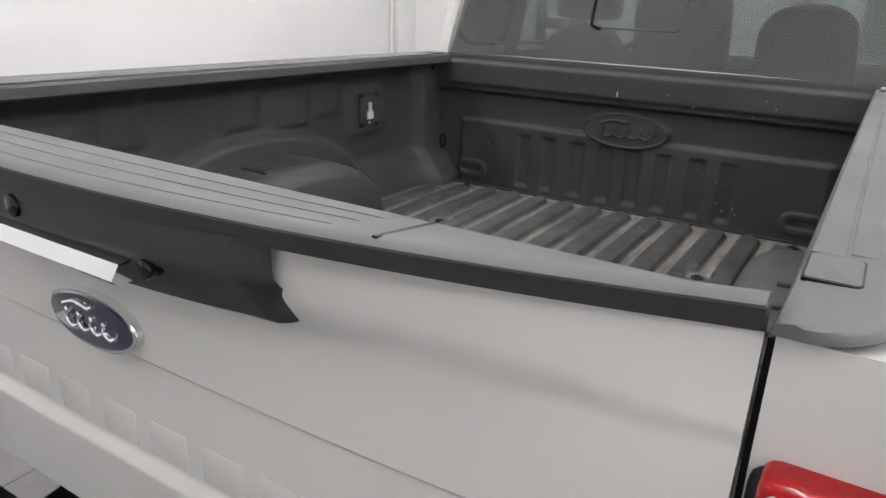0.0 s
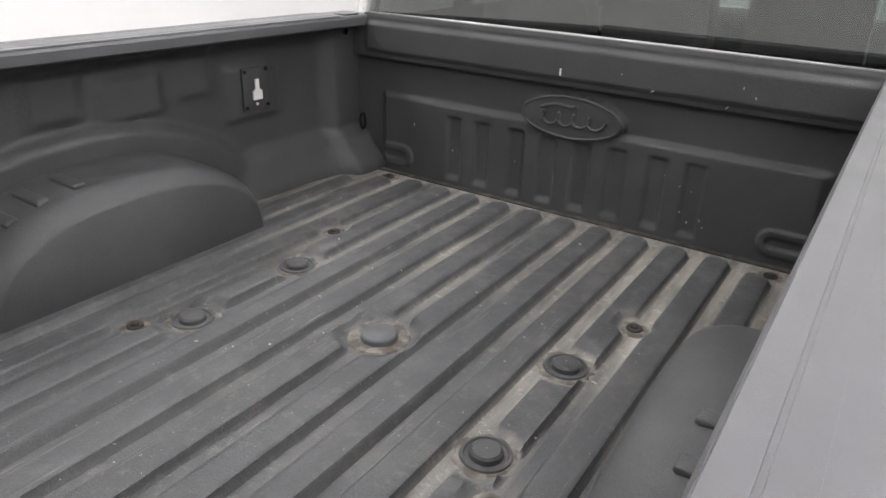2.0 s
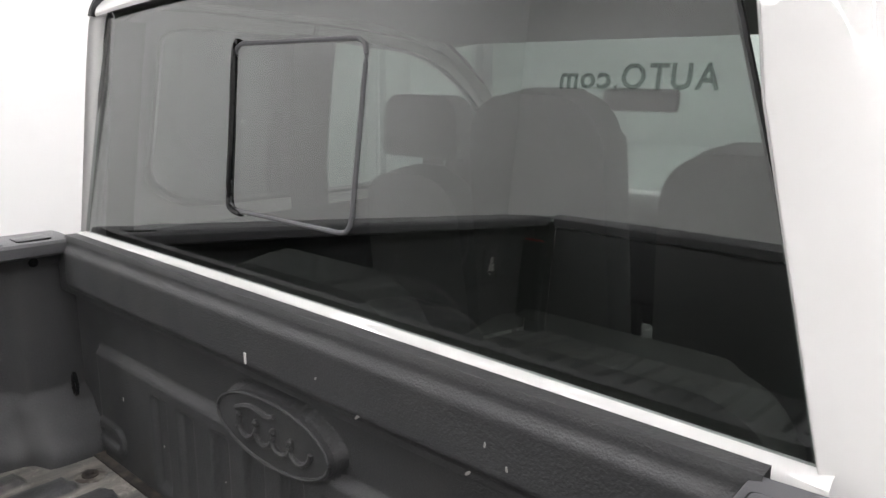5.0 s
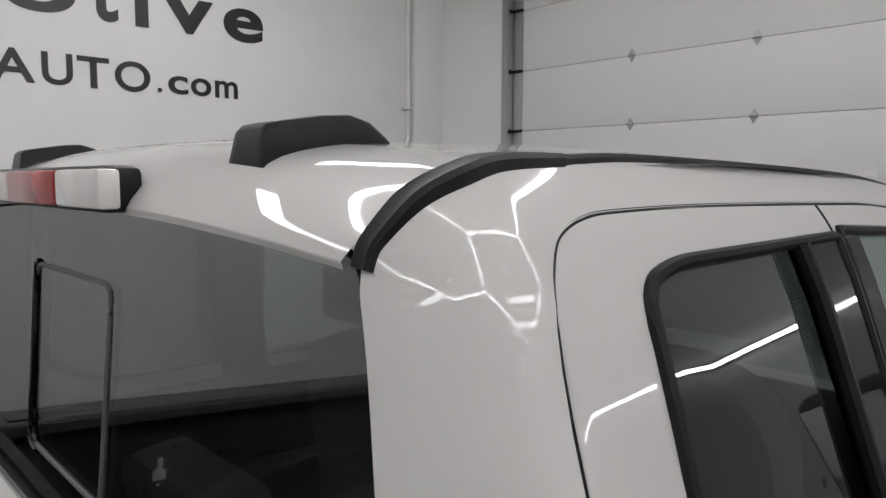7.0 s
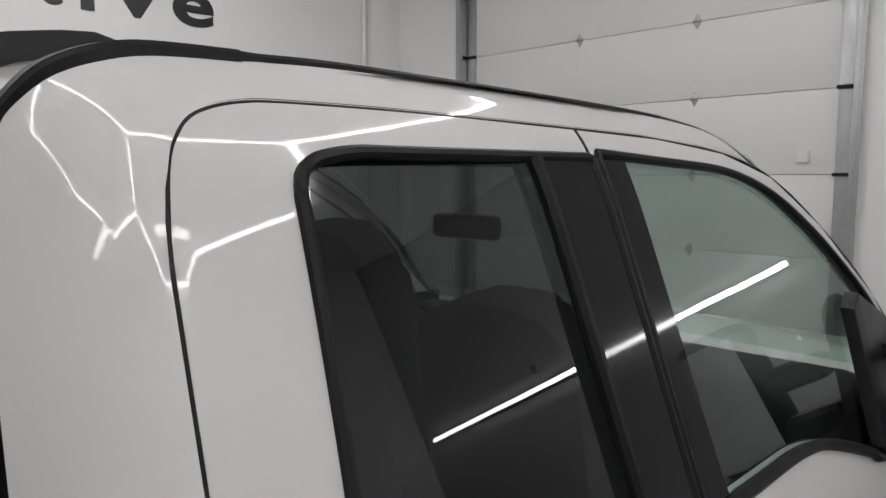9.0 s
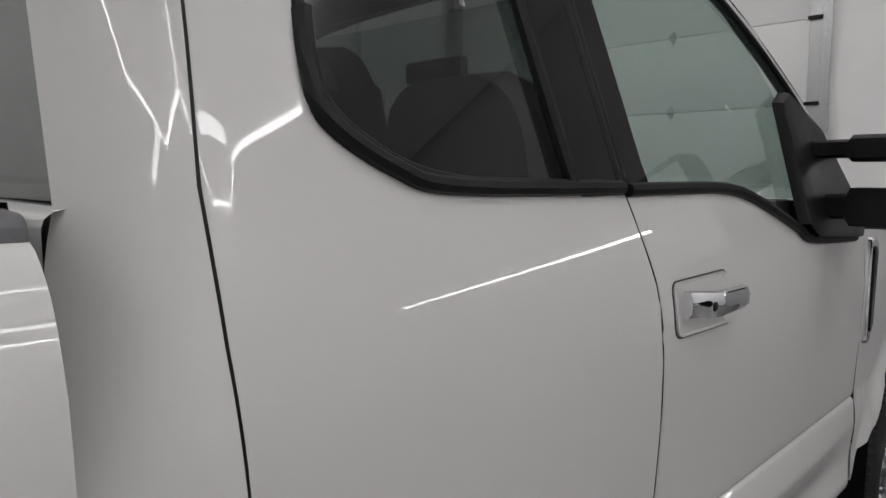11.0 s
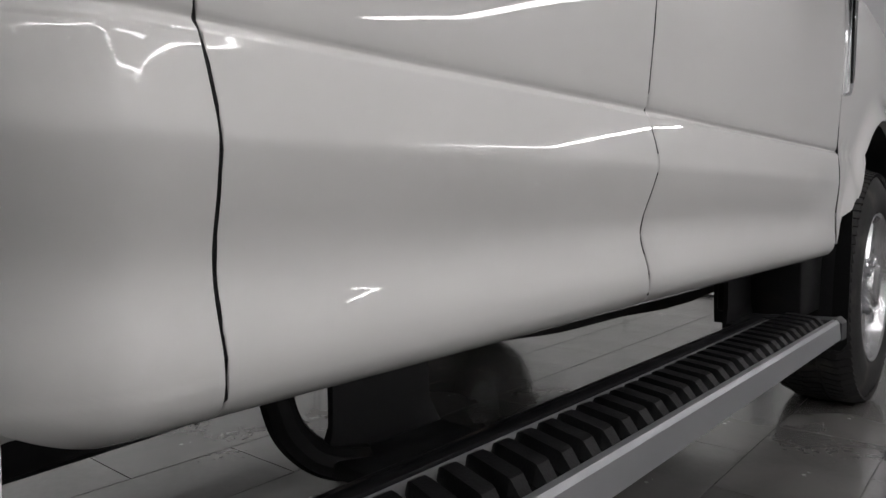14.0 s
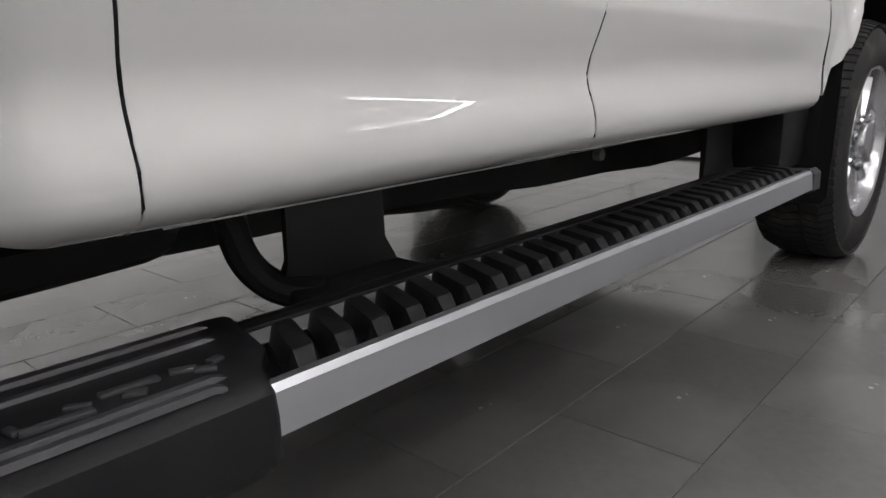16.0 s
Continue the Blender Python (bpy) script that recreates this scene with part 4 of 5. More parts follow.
    for y in [-2.125, -2.122, -2.112, -2.10, -2.085, -2.06, -2.03, -2.0, -1.97] + [-1.9 + 0.1 * i for i in range(19)] + [-0.03, 0.0, 0.016]:
        k = 1.0
        if y < -1.8:
            k = (lerp(y, [(-2.125, 0.808), (-2.122, 0.820), (-2.112, 0.835), (-2.10, 0.846), (-2.085, 0.856), (-2.06, 0.868), (-2.03, 0.882), (-2.0, 0.895), (-1.97, 0.907), (-1.9, 0.922), (-1.8, 0.928)]) - 0.784) / 0.144
        rise = 0.020 * (-y / 2.1 if y < 0 else 0)
        thin = smooth(-2.0, -2.06, y)
        rows.append([(sx * (0.784 + (x - 0.784) * k), y, max(z, 1.4705 * thin) + rise) for x, z in sec])
    cap = part("rail_cap", solid(rows), CAP, truck, "grey plastic bed rail cap with long grooves")
    for k in range(4):
        x = 0.803 + 0.031 * k
        part("cap_rib", solid([[(sx * (x + dx), y, z - 0.0095 * y) for dx, z in ((-0.0138, 1.4795), (-0.0128, 1.4818), (0.0128, 1.4818), (0.0138, 1.4795))] for y in (-1.935 + 0.012 * k, -1.2, -0.6, -0.13)]), CAP, cap)
    for yc in (-1.98, -0.06):
        zt = 1.4815 - 0.0095 * yc
        x0, x1 = (0.791, 0.833) if yc < -1 else (0.80, 0.85)
        xm = (x0 + x1) / 2
        sq = rounded([(x0, yc - 0.036), (x1, yc - 0.036), (x1, yc + 0.036), (x0, yc + 0.036)], 0.008)
        part("pocket_gap", prism([(xm + (u - xm) * 1.09, yc + (v - yc) * 1.06) for u, v in sq], lambda u, v, w: (sx * u, v, w), zt - 0.004, zt + 0.0012), RUBBER, cap)
        part("pocket_cover", prism(sq, lambda u, v, w: (sx * u, v, w), zt - 0.004, zt + 0.0022, 0.001), CAP, cap, "stake pocket cover")
    # outer bed side
    def bed_low(y):
        d = abs(y - YW)
        return max(0.6, 0.42 + math.sqrt(max(0.0, 0.52 ** 2 - d * d)) if d < 0.52 else 0.0)
    zr = [0.0, 0.03, 0.07, 0.12, 0.17, 0.22, 0.27, 0.30, 0.305, 0.31, 0.313, 0.316, 0.319, 0.322, 0.325, 0.33, 0.35, 0.45, 0.6, 0.7, 0.75, 0.79, 0.83, 0.87, 0.9, 0.925, 0.95, 0.965, 0.98, 0.99, 1.0]
    rows = []
    for f in zr:
        line = []
        for y in [-2.11 + 0.0451 * i for i in range(47)] + [0.016]:
            lo = bed_low(y)
            z = 0.60 + (1.462 - 0.0095 * y - 0.60) * f
            z = max(z, lo + 0.0005 * f)
            zz_ = z + 0.0095 * y
            x = profile(z - 0.008 * smooth(0.7, 0.8, z) * (1 - smooth(0.95, 1.1, z))) + lerp(z, [(0.6, 0.09), (0.68, 0.09), (0.80, 0.073), (0.86, 0.062), (0.90, 0.046), (1.06, 0.016), (1.18, 0.007), (1.24, 0.004)]) if zz_ < 1.24 else lerp(zz_, [(1.24, 1.0025), (1.30, 1.001), (1.35, 0.996), (1.39, 0.986), (1.42, 0.972), (1.44, 0.957), (1.455, 0.938), (1.462, 0.92)])
            if y < -2.05:
                x -= 0.06 - math.sqrt(max(0, 0.06 ** 2 - (-2.05 - y) ** 2))
            line.append((sx * x, y, z))
        line.append((sx * (line[-1][0] * sx - 0.03), 0.019, line[-1][2]))
        rows.append(line)
    outer = part("bed_outer", grid(rows), WHITE, truck, "white painted outer side of the bed")
    part("bed_shoulder", grid([[(sx * x, y, 1.463 - 0.0095 * y - 0.02 * smooth(0.90, 0.95, x)) for x in (0.80, 0.84, 0.88, 0.905, 0.925, 0.94)] for y in (-2.11, -2.08, -2.0, -1.9)]), WHITE, outer)
    part("bed_corner", grid([[(sx * x, -2.11 + 0.008 * (1 - smooth(1.32, 1.385, z)), z) for x in (0.787, 0.80, 0.83, 0.87, 0.91, 0.94)] for z in (0.62, 0.9, 1.0, 1.32, 1.365, 1.385, 1.40, 1.485)]), WHITE, outer)
    lamp = part("tail_lamp", box(min(sx * 0.789, sx * 0.985), max(sx * 0.789, sx * 0.985), -2.132, -2.02, 0.99, 1.378, 0.015, 3), BLACK, outer, "red tail lamp in a dark housing")
    part("lamp_lens", box(min(sx * 0.797, sx * 0.988), max(sx * 0.797, sx * 0.988), -2.146, -2.03, 1.0, 1.386, 0.012, 3), RED, lamp, "red lens")
    for k in range(5):
        part("lamp_reflector", merge(bmesh.new(), box(-0.004, 0.004, -0.002, 0.002, -0.05, 0.05, 0.0015), Matrix.Translation((sx * (0.835 + 0.033 * k), -2.1465, 1.335)) @ Euler((0, sx * -0.6, 0)).to_matrix().to_4x4()), CLEARL, lamp)
    part("bed_skirt", box(min(sx * 0.99, sx * 1.066), max(sx * 0.99, sx * 1.066), -0.42, 0.018, 0.54, 0.64, 0.012), BLACK, outer, "black lower edge of the bed")
    part("jamb", box(min(sx * 0.781, sx * 0.86), max(sx * 0.781, sx * 0.86), -2.100, -2.04, 0.93, 1.478), FRAME, outer)

# ---- tailgate ----
def lip(x):
    return -2.118 - 0.115 * (1 - (x / 0.78) ** 2)
SWAGE_HIGH = [(0.35, 1.437), (0.53, 1.435), (0.60, 1.431), (0.65, 1.424), (0.70, 1.41), (0.78, 1.408)]
SWAGE_LOW = [(0.35, 1.372), (0.53, 1.38), (0.65, 1.386), (0.78, 1.389)]


def gate_y(x, z):
    crease = 1.252
    top, mid = lip(x) + 0.022, -2.150 + 0.028 * (abs(x) / 0.78) ** 4
    y = mid + (top - mid) * 0.6 * smooth(1.33, 1.47, z)
    y += 0.010 * (1 - smooth(crease - 0.006, crease + 0.006, z))
    y -= 0.014 * (1 - smooth(1.075, 1.095, z))
    hi = lerp(abs(x), SWAGE_HIGH)
    lo = lerp(abs(x), SWAGE_LOW)
    y -= lerp(abs(x), [(0.3, 0.011), (0.6, 0.009), (0.78, 0.005)]) * smooth(lo, hi, z)
    return y
gx = [-0.779 + 0.02597 * i for i in range(61)]
gz = sorted({round(0.95 + 0.0067 * i, 4) for i in range(81)} | {round(1.242 + 0.002 * i, 4) for i in range(11)} | {round(1.072 + 0.003 * i, 4) for i in range(9)})
rows = [[(x, gate_y(x, z), z) for x in gx] for z in gz]
rows = [[(r[0][0], -2.10, r[0][2])] + r + [(r[-1][0], -2.10, r[-1][2])] for r in rows]
tailgate = part("tailgate", grid(rows), WHITE, truck, "closed white tailgate with a black step cap")
part("tailgate_inner", box(-0.77, 0.77, -2.098, -2.082, 0.94, 1.45, 0.006), LINER, tailgate)
rows = []
for x in [-0.777 + 0.019425 * i for i in range(81)]:
    o = lip(x)
    rows.append([(x, -2.075, 1.46), (x, -2.072, 1.494), (x, -2.076, 1.499), (x, -2.084, 1.502), (x, o + 0.018, 1.514), (x, o + 0.006, 1.513), (x, o, 1.509), (x, o + 0.003, 1.493), (x, o + 0.016, 1.490), (x, o + 0.03, 1.482)])
gate_cap = part("tailgate_cap", solid(rows), CAP, tailgate, "grey plastic tailgate top with a step pad")
part("cap_edge", solid([[(x, lip(x) - 0.0015, 1.507), (x, lip(x) + 0.012, 1.507), (x, lip(x) + 0.012, 1.4885), (x, lip(x) + 0.002, 1.4885)] for x in [-0.778 + 0.01945 * i for i in range(81)]]), PANEL, tailgate, "dark grey lip of the tailgate top")
part("pad_joint", merge(bmesh.new(), box(-0.0025, 0.0025, -0.05, 0.05, -0.003, 0.002), Matrix.Translation((0.477, -2.132, 1.507)) @ Euler((-0.13, 0, 0.02)).to_matrix().to_4x4()), RUBBER, gate_cap)
for fa, fb, end in ((0.08, 0.30, 0.452), (0.37, 0.59, 0.446), (0.66, 0.90, 0.44)):
    rows = []
    for q in range(41):
        x = -end + 2 * end * q / 40
        low = 0.0018 if q in (0, 40) else 0.0
        rows.append([(x, -2.084 + (lip(x) + 0.016 + 2.084) * f, 1.502 + 0.012 * f + dz - low) for f, dz in ((fa - 0.015, -0.002), (fa, 0.0011), (fb, 0.0011), (fb + 0.015, -0.002))])
    part("step_pad", solid(rows), CAP, gate_cap, "grey raised step pad")
def panel_half(v):
    return 0.366 + 0.012 * (1 - smooth(1.385, 1.43, v))
rows = []
for k in range(15):
    f = k / 14
    line = []
    for q in range(41):
        s = -1 + q / 20
        v = 1.384 + 0.007 * abs(s) ** 3 + (1.488 - 1.384) * f
        u = s * panel_half(v)
        e = min(smooth(0, 0.06, f), smooth(0, 0.03, 1 - abs(s)))
        line.append((u, min(gate_y(u, v), lip(u) + 0.05) + 0.004 - 0.018 * e - 0.014 * smooth(0.35, 0.6, f), v))
    rows.append(line)
pan = part("handle_panel", grid(rows), PANEL, tailgate, "black panel behind the tailgate handle", smooth=60)
YP = gate_y(0, 1.43) - 0.026
part("chrome_bar", solid([[(x, YP + dy, 1.424 + dz) for dy, dz in ((0.02, -0.010), (-0.014, -0.014), (-0.022, -0.006), (-0.012, 0.010), (0.02, 0.012))] for x in (-0.185, -0.175, 0.165, 0.182)]), CHROME, pan, "chrome tailgate handle bar")
part("camera_lens", disc(0.014, 0.02, 20, (-0.012, YP - 0.004, 1.462), 0.003, Euler((radians(90), 0, 0)).to_matrix()), GLOSS, pan)
part("lock_cylinder", disc(0.011, 0.02, 20, (0.21, gate_y(0.21, 1.43) - 0.024, 1.432), 0.003, Euler((radians(90), 0, 0)).to_matrix()), GLOSS, pan)
def oval(a, b, y0, y1, name, mat, label, bev):
    return part(name, prism([(a * math.cos(t), 1.293 + b * math.sin(t)) for t in [math.tau * k / 56 for k in range(56)]], lambda u, v, w: (u, w, v), y0, y1, bev), mat, tailgate, label)
oval(0.094, 0.040, -2.14, -2.162, "emblem_rim", CHROME, "chrome oval emblem rim", 0.004)
oval(0.087, 0.034, -2.14, -2.1645, "emblem_field", BLUE, "dark blue oval emblem", 0.002)
part("emblem_flourish", tube(flourish(0.056, 0.019, lambda u, v: (u, -2.1655, 1.291 + v)), 0.0028, 6), CHROME, tailgate)
part("emblem_stroke", tube(curve([(-0.052, -2.1655, 1.306), (-0.025, -2.1655, 1.315), (0.002, -2.1655, 1.312), (0.014, -2.1655, 1.316)], 5), 0.0032, 6), CHROME, tailgate)
for k in range(9):
    part("embossed_bar", box(-0.46 + 0.105 * k, -0.385 + 0.105 * k, gate_y(-0.42 + 0.105 * k, 1.13) - 0.001, gate_y(-0.42 + 0.105 * k, 1.13) + 0.01, 1.10, 1.155, 0.0009), WHITE, tailgate)
bumper = part("rear_bumper", box(-0.98, 0.98, -2.36, -2.14, 0.62, 0.85, 0.03, 3), CHROME, truck, "chrome rear bumper with a black step")
part("bumper_pad", box(-0.8, 0.8, -2.35, -2.16, 0.85, 0.87, 0.006), BLACK, bumper)

# ---- running boards ----
for sx in (1, -1):
    def bx_(a, b):
        return min(sx * a, sx * b), max(sx * a, sx * b)
    sec = [(0.86, 0.405), (0.87, 0.412), (1.036, 0.414), (1.040, 0.4325), (1.043, 0.4350), (1.0525, 0.4345), (1.0590, 0.4285), (1.0630, 0.388), (1.05, 0.381), (0.9, 0.383), (0.865, 0.395)]
    board = part("running_board", solid([[(sx * x, y, z) for x, z in sec] for y in (0.232, 1.83)]), ALU, truck, "brushed aluminium running board with black treads")
    part("board_top", box(*bx_(0.932, 1.036), 0.21, 1.82, 0.414, 0.4195), GLOSS, board)
    part("inner_strip", box(*bx_(0.894, 0.931), 0.21, 1.82, 0.414, 0.4215, 0.002), DULL, board, "bare aluminium strip behind the treads")
    part("inner_rail", box(*bx_(0.866, 0.892), 0.21, 1.82, 0.410, 0.4255, 0.004), BLACK, board)
    def tread_mesh():
        r = []
        for x, w, t, h in ((0.916, 0.006, 0.003, 0.424), (0.924, 0.013, 0.008, 0.435), (0.936, 0.0175, 0.0115, 0.4405), (0.950, 0.0185, 0.0125, 0.4415), (1.008, 0.0195, 0.0125, 0.4415), (1.014, 0.0195, 0.012, 0.4400), (1.034, 0.0190, 0.0105, 0.4225), (1.035, 0.0185, 0.010, 0.4205)):
            r.append([(x, -w, 0.4195), (x, w, 0.4195), (x, t + 0.0015, h - 0.0025), (x, t, h), (x, -t, h), (x, -t - 0.0015, h - 0.0025)])
        return mesh_of(solid([[(sx * x, y + (1.034 - x) * 0.38, z) for x, y, z in q] for q in r]), "tread", TREADM, 18)
    tm = tread_mesh()
    for k in range(30):
        ob = new("tread", tm)
        ob.location = (0, 0.308 + 0.0513 * k, 0)
        ob.parent = board
        if k == 0:
            tagged(ob, "black rubber tread")
    # end cap and rear cover
    endsec = [(0.858, 0.402), (0.880, 0.4245), (1.036, 0.4320), (1.050, 0.4365), (1.0635, 0.4250), (1.0640, 0.384), (1.052, 0.377), (0.9, 0.379), (0.862, 0.388)]
    mid = (0.96, 0.40)
    part("board_end", solid([[(sx * (mid[0] + (x - mid[0]) * k), y, mid[1] + (z - mid[1]) * k) for x, z in endsec] for y, k in ((1.832, 1.0), (1.885, 1.0), (1.90, 0.97), (1.906, 0.88))]), PANEL, board, "dark grey end cap")
    cov = [(0.85, 0.41), (0.87, 0.441), (0.885, 0.446), (1.0, 0.447), (1.035, 0.4455), (1.058, 0.4425), (1.069, 0.434), (1.073, 0.41), (1.073, 0.372), (1.06, 0.355), (0.9, 0.358), (0.855, 0.38)]
    cover = part("step_cover", solid([[(sx * (mid[0] + (x - mid[0]) * k), y + (0.062 * (1 - smooth(0.95, 1.06, x)) if y > 0.2 else 0), mid[1] + (z - mid[1]) * k) for x, z in cov] for y, k in ((-0.56, 1.0), (0.1, 1.0), (0.23, 1.0), (0.243, 0.99), (0.249, 0.95))]), BLACK, board, "black plastic step cover")
    # same plastic as the cover; lighter colour paints the reflection on ridges and bars
    for x, ye in ((0.903, 0.275), (0.94, 0.262), (1.028, 0.222), (1.046, 0.212)):
        part("cover_ridge", solid([[(sx * (x + dx), y, z + dz) for dx, z in ((-0.007, 0.445), (-0.004, 0.4505), (0.004, 0.4505), (0.007, 0.445))] for y, dz in ((-0.5, 0), (ye - 0.012, 0), (ye, -0.004))]), PANEL, cover)
    for (xa, ya), (xb, yb), w in (((0.988, 0.192), (0.997, 0.214), 0.005), ((1.002, 0.208), (1.010, 0.226), 0.005), ((0.996, 0.226), (0.992, 0.241), 0.005), ((0.988, 0.132), (0.991, 0.182), 0.005), ((1.000, 0.147), (1.010, 0.163), 0.006), ((0.990, 0.064), (1.006, 0.067), 0.004), ((1.007, 0.067), (1.010, 0.121), 0.005), ((0.988, 0.105), (1.000, 0.123), 0.004), ((1.007, 0.02), (1.007, 0.052), 0.005), ((0.985, -0.005), (0.985, 0.035), 0.005), ((0.985, -0.08), (1.007, -0.04), 0.006), ((0.985, -0.15), (1.007, -0.11), 0.006)):
        d = Vector((sx * (xb - xa), yb - ya, 0))
        bar = box(-d.length / 2, d.length / 2, -w, w, -0.003, 0.003, 0.002)
        part("raised_bar", merge(bmesh.new(), bar, Matrix.Translation((sx * (xa + xb) / 2, (ya + yb) / 2, 0.4478)) @ Euler((0, 0, math.atan2(d.y, d.x))).to_matrix().to_4x4()), PANEL, cover)
    # brackets
    for yb, xb in ((0.578, 0.745), (1.88, 0.80)):
        plate = [(-0.088, 0.60), (0.094, 0.60), (0.094, 0.445), (0.122, 0.405), (0.122, 0.388), (-0.095, 0.388), (-0.095, 0.43), (-0.088, 0.445)]
        brk = part("step_bracket", prism(plate, lambda u, v, w: (sx * w, yb + u, v), xb - 0.008, xb + 0.004, 0.002), STEP, board, "black step bracket")
        part("bracket_foot", box(*bx_(xb, 0.90), yb - 0.10, yb + 0.125, 0.384, 0.406, 0.006), STEP, brk)
        if yb < 1:
            part("bracket_arm", tube(curve([(sx * (xb - 0.045), yb - 0.146, 0.58), (sx * (xb - 0.042), yb - 0.145, 0.50), (sx * (xb - 0.035), yb - 0.134, 0.450), (sx * (xb - 0.02), yb - 0.112, 0.416), (sx * xb, yb - 0.085, 0.398), (sx * (xb + 0.02), yb - 0.045, 0.392)], 6), 0.023, 10), FRAME, brk)
    part("board_tube", tube([(sx * 0.855, y, 0.412) for y in (0.2, 0.6, 1.0, 1.4, 1.8)], 0.010, 8), FRAME, board)
    # mud flap ahead of the board, wheel liner
    part("mud_flap", solid([[(sx * x, 2.24 + 0.05 * (z - 0.3), z) for x, z in ((0.66, 0.28), (0.985, 0.28), (1.0, 0.30), (1.0, 0.70), (0.98, 0.73), (0.66, 0.62))], [(sx * x, 2.232 + 0.05 * (z - 0.3), z) for x, z in ((0.66, 0.28), (0.985, 0.28), (1.0, 0.30), (1.0, 0.70), (0.98, 0.73), (0.66, 0.62))]]), FLAP, truck, "black mud flap behind the front wheel")
    part("wheel_liner", grid([[(sx * x, 2.78 - 0.58 * math.cos(a), 0.42 + 0.57 * math.sin(a)) for x in (0.62, 0.8, 0.965)] for a in [math.pi * k / 20 for k in range(-1, 21)]]), FRAME, truck)
    part("sill_liner", box(*bx_(0.70, 0.93), 2.0, 2.24, 0.40, 0.6, 0.01), FRAME, truck)

# ---- wheels ----
def wheel(name, sx, y):
    R, zc, xo = 0.415, 0.415, 0.985
    top = empty(name, "", "", (0, 0, 0))
    top.parent = truck
    prof = [(-0.27, 0.25), (-0.275, 0.30), (-0.268, 0.36), (-0.245, 0.395), (-0.22, 0.408), (-0.14, 0.415), (-0.05, 0.408), (-0.022, 0.395), (0.0, 0.355), (0.005, 0.31), (0.0, 0.275), (-0.012, 0.262)]
    N = 96
    tyre = part("tyre", grid([[(sx * (xo + dx), y + r * math.cos(a), zc + r * math.sin(a)) for a in [math.tau * k / N for k in range(N)]] for dx, r in prof], closed=True), TYRE, top, "black all-terrain tyre")
    bm = bmesh.new()
    for k in range(80):
        a = math.tau * k / 80
        m = Matrix.Translation((sx * xo, y, zc)) @ Euler((a, 0, 0)).to_matrix().to_4x4()
        for dx, w, rr, sk in ((-0.030, 0.026, 0.404, 0.2), (-0.075, 0.03, 0.4125, -0.25), (-0.135, 0.03, 0.4155, 0.25), (-0.195, 0.03, 0.4115, -0.2), (-0.24, 0.026, 0.400, 0.2)):
            blk = box(-w * 0.9, w * 0.9, -0.0135, 0.0135, -0.008, 0.0035)
            merge(bm, blk, m @ Matrix.Translation((sx * dx, 0, rr)) @ Euler((0, sx * (0.35 if dx > -0.05 else (-0.35 if dx < -0.23 else 0)), sk)).to_matrix().to_4x4())
    tagged(part("tyre_tread", bm, TYRE, tyre, "", 0), kind="stuff")
    rim = part("rim", grid([[(sx * (xo + dx), y + r * math.cos(a), zc + r * math.sin(a)) for a in [math.tau * k / 64 for k in range(64)]] for dx, r in ((-0.25, 0.245), (-0.10, 0.235), (-0.03, 0.243), (-0.008, 0.252), (-0.002, 0.262), (-0.012, 0.268))], closed=True), RIM, top, "polished alloy rim")
    for k in range(8):
        a = math.tau * (k + 0.3) / 8
        m = Matrix.Translation((sx * xo, y, zc)) @ Euler((a, 0, 0)).to_matrix().to_4x4()
        sp = [[(sx * (-0.055 + b * 0.9), w * s1, 0.06 + r) for s1, b in ((-1, 0.0), (-0.55, 0.022), (0.55, 0.022), (1, 0.0), (0.7, -0.03), (-0.7, -0.03))] for r, w in ((0.0, 0.030), (0.05, 0.026), (0.12, 0.030), (0.16, 0.042), (0.185, 0.055))]
        bm = solid(sp)
        bmesh.ops.transform(bm, matrix=m, verts=bm.verts)
        part("spoke", bm, RIM, rim)
    hub = part("hub_cap", disc(0.075, 0.06, 32, (sx * (xo - 0.03), y, zc), 0.012, Euler((0, radians(90), 0)).to_matrix()), RIM, rim)
    for k in range(8):
        a = math.tau * k / 8
        part("lug_nut", disc(0.011, 0.03, 6, (sx * (xo - 0.02), y + 0.092 * math.cos(a), zc + 0.092 * math.sin(a)), 0.003, Euler((0, radians(90), 0)).to_matrix()), RIM, rim)
    part("brake_disc", disc(0.19, 0.03, 32, (sx * (xo - 0.16), y, zc), 0.003, Euler((0, radians(90), 0)).to_matrix()), STEEL, top)
for nm, sx, yy in (("front_wheel", 1, 2.78), ("front_wheel", -1, 2.78), ("rear_wheel", 1, YW), ("rear_wheel", -1, YW)):
    wheel(nm, sx, yy)

# ---- underbody ----
for sx in (1, -1):
    pts = [(-2.1, 0.60), (-1.5, 0.68), (-0.8, 0.68), (-0.2, 0.54), (0.3, 0.502), (0.9, 0.496), (1.2, 0.488), (1.45, 0.470), (1.8, 0.465), (2.3, 0.45), (3.4, 0.5)]
    part("frame_rail", solid([[(sx * x, y, z + dz) for x, dz in ((0.42, -0.075), (0.50, -0.075), (0.50, 0.08), (0.42, 0.08))] for y, z in curve(pts, 3)]), FRAME, truck, "black chassis rail")
    part("rail_bolt", disc(0.018, 0.03, 6, (sx * 0.51, 1.74, 0.45), 0.003, Euler((0, radians(90), 0)).to_matrix()), STEEL, truck)
    part("rocker_flange", grid([[(sx * x, y, z) for y in [0.25 + 0.096 * i for i in range(20)]] for x, z in ((0.885, 0.562), (0.893, 0.559), (0.890, 0.552), (0.885, 0.554), (0.88, 0.57))]), WHITE, truck)
    part("cab_under", grid([[(sx * x, y, z) for y in (0.21, 0.8, 1.5, 2.05)] for x, z in ((0.885, 0.565), (0.80, 0.575), (0.5, 0.58), (0.0, 0.58))]), FRAME, truck)
rag = random.Random(5)
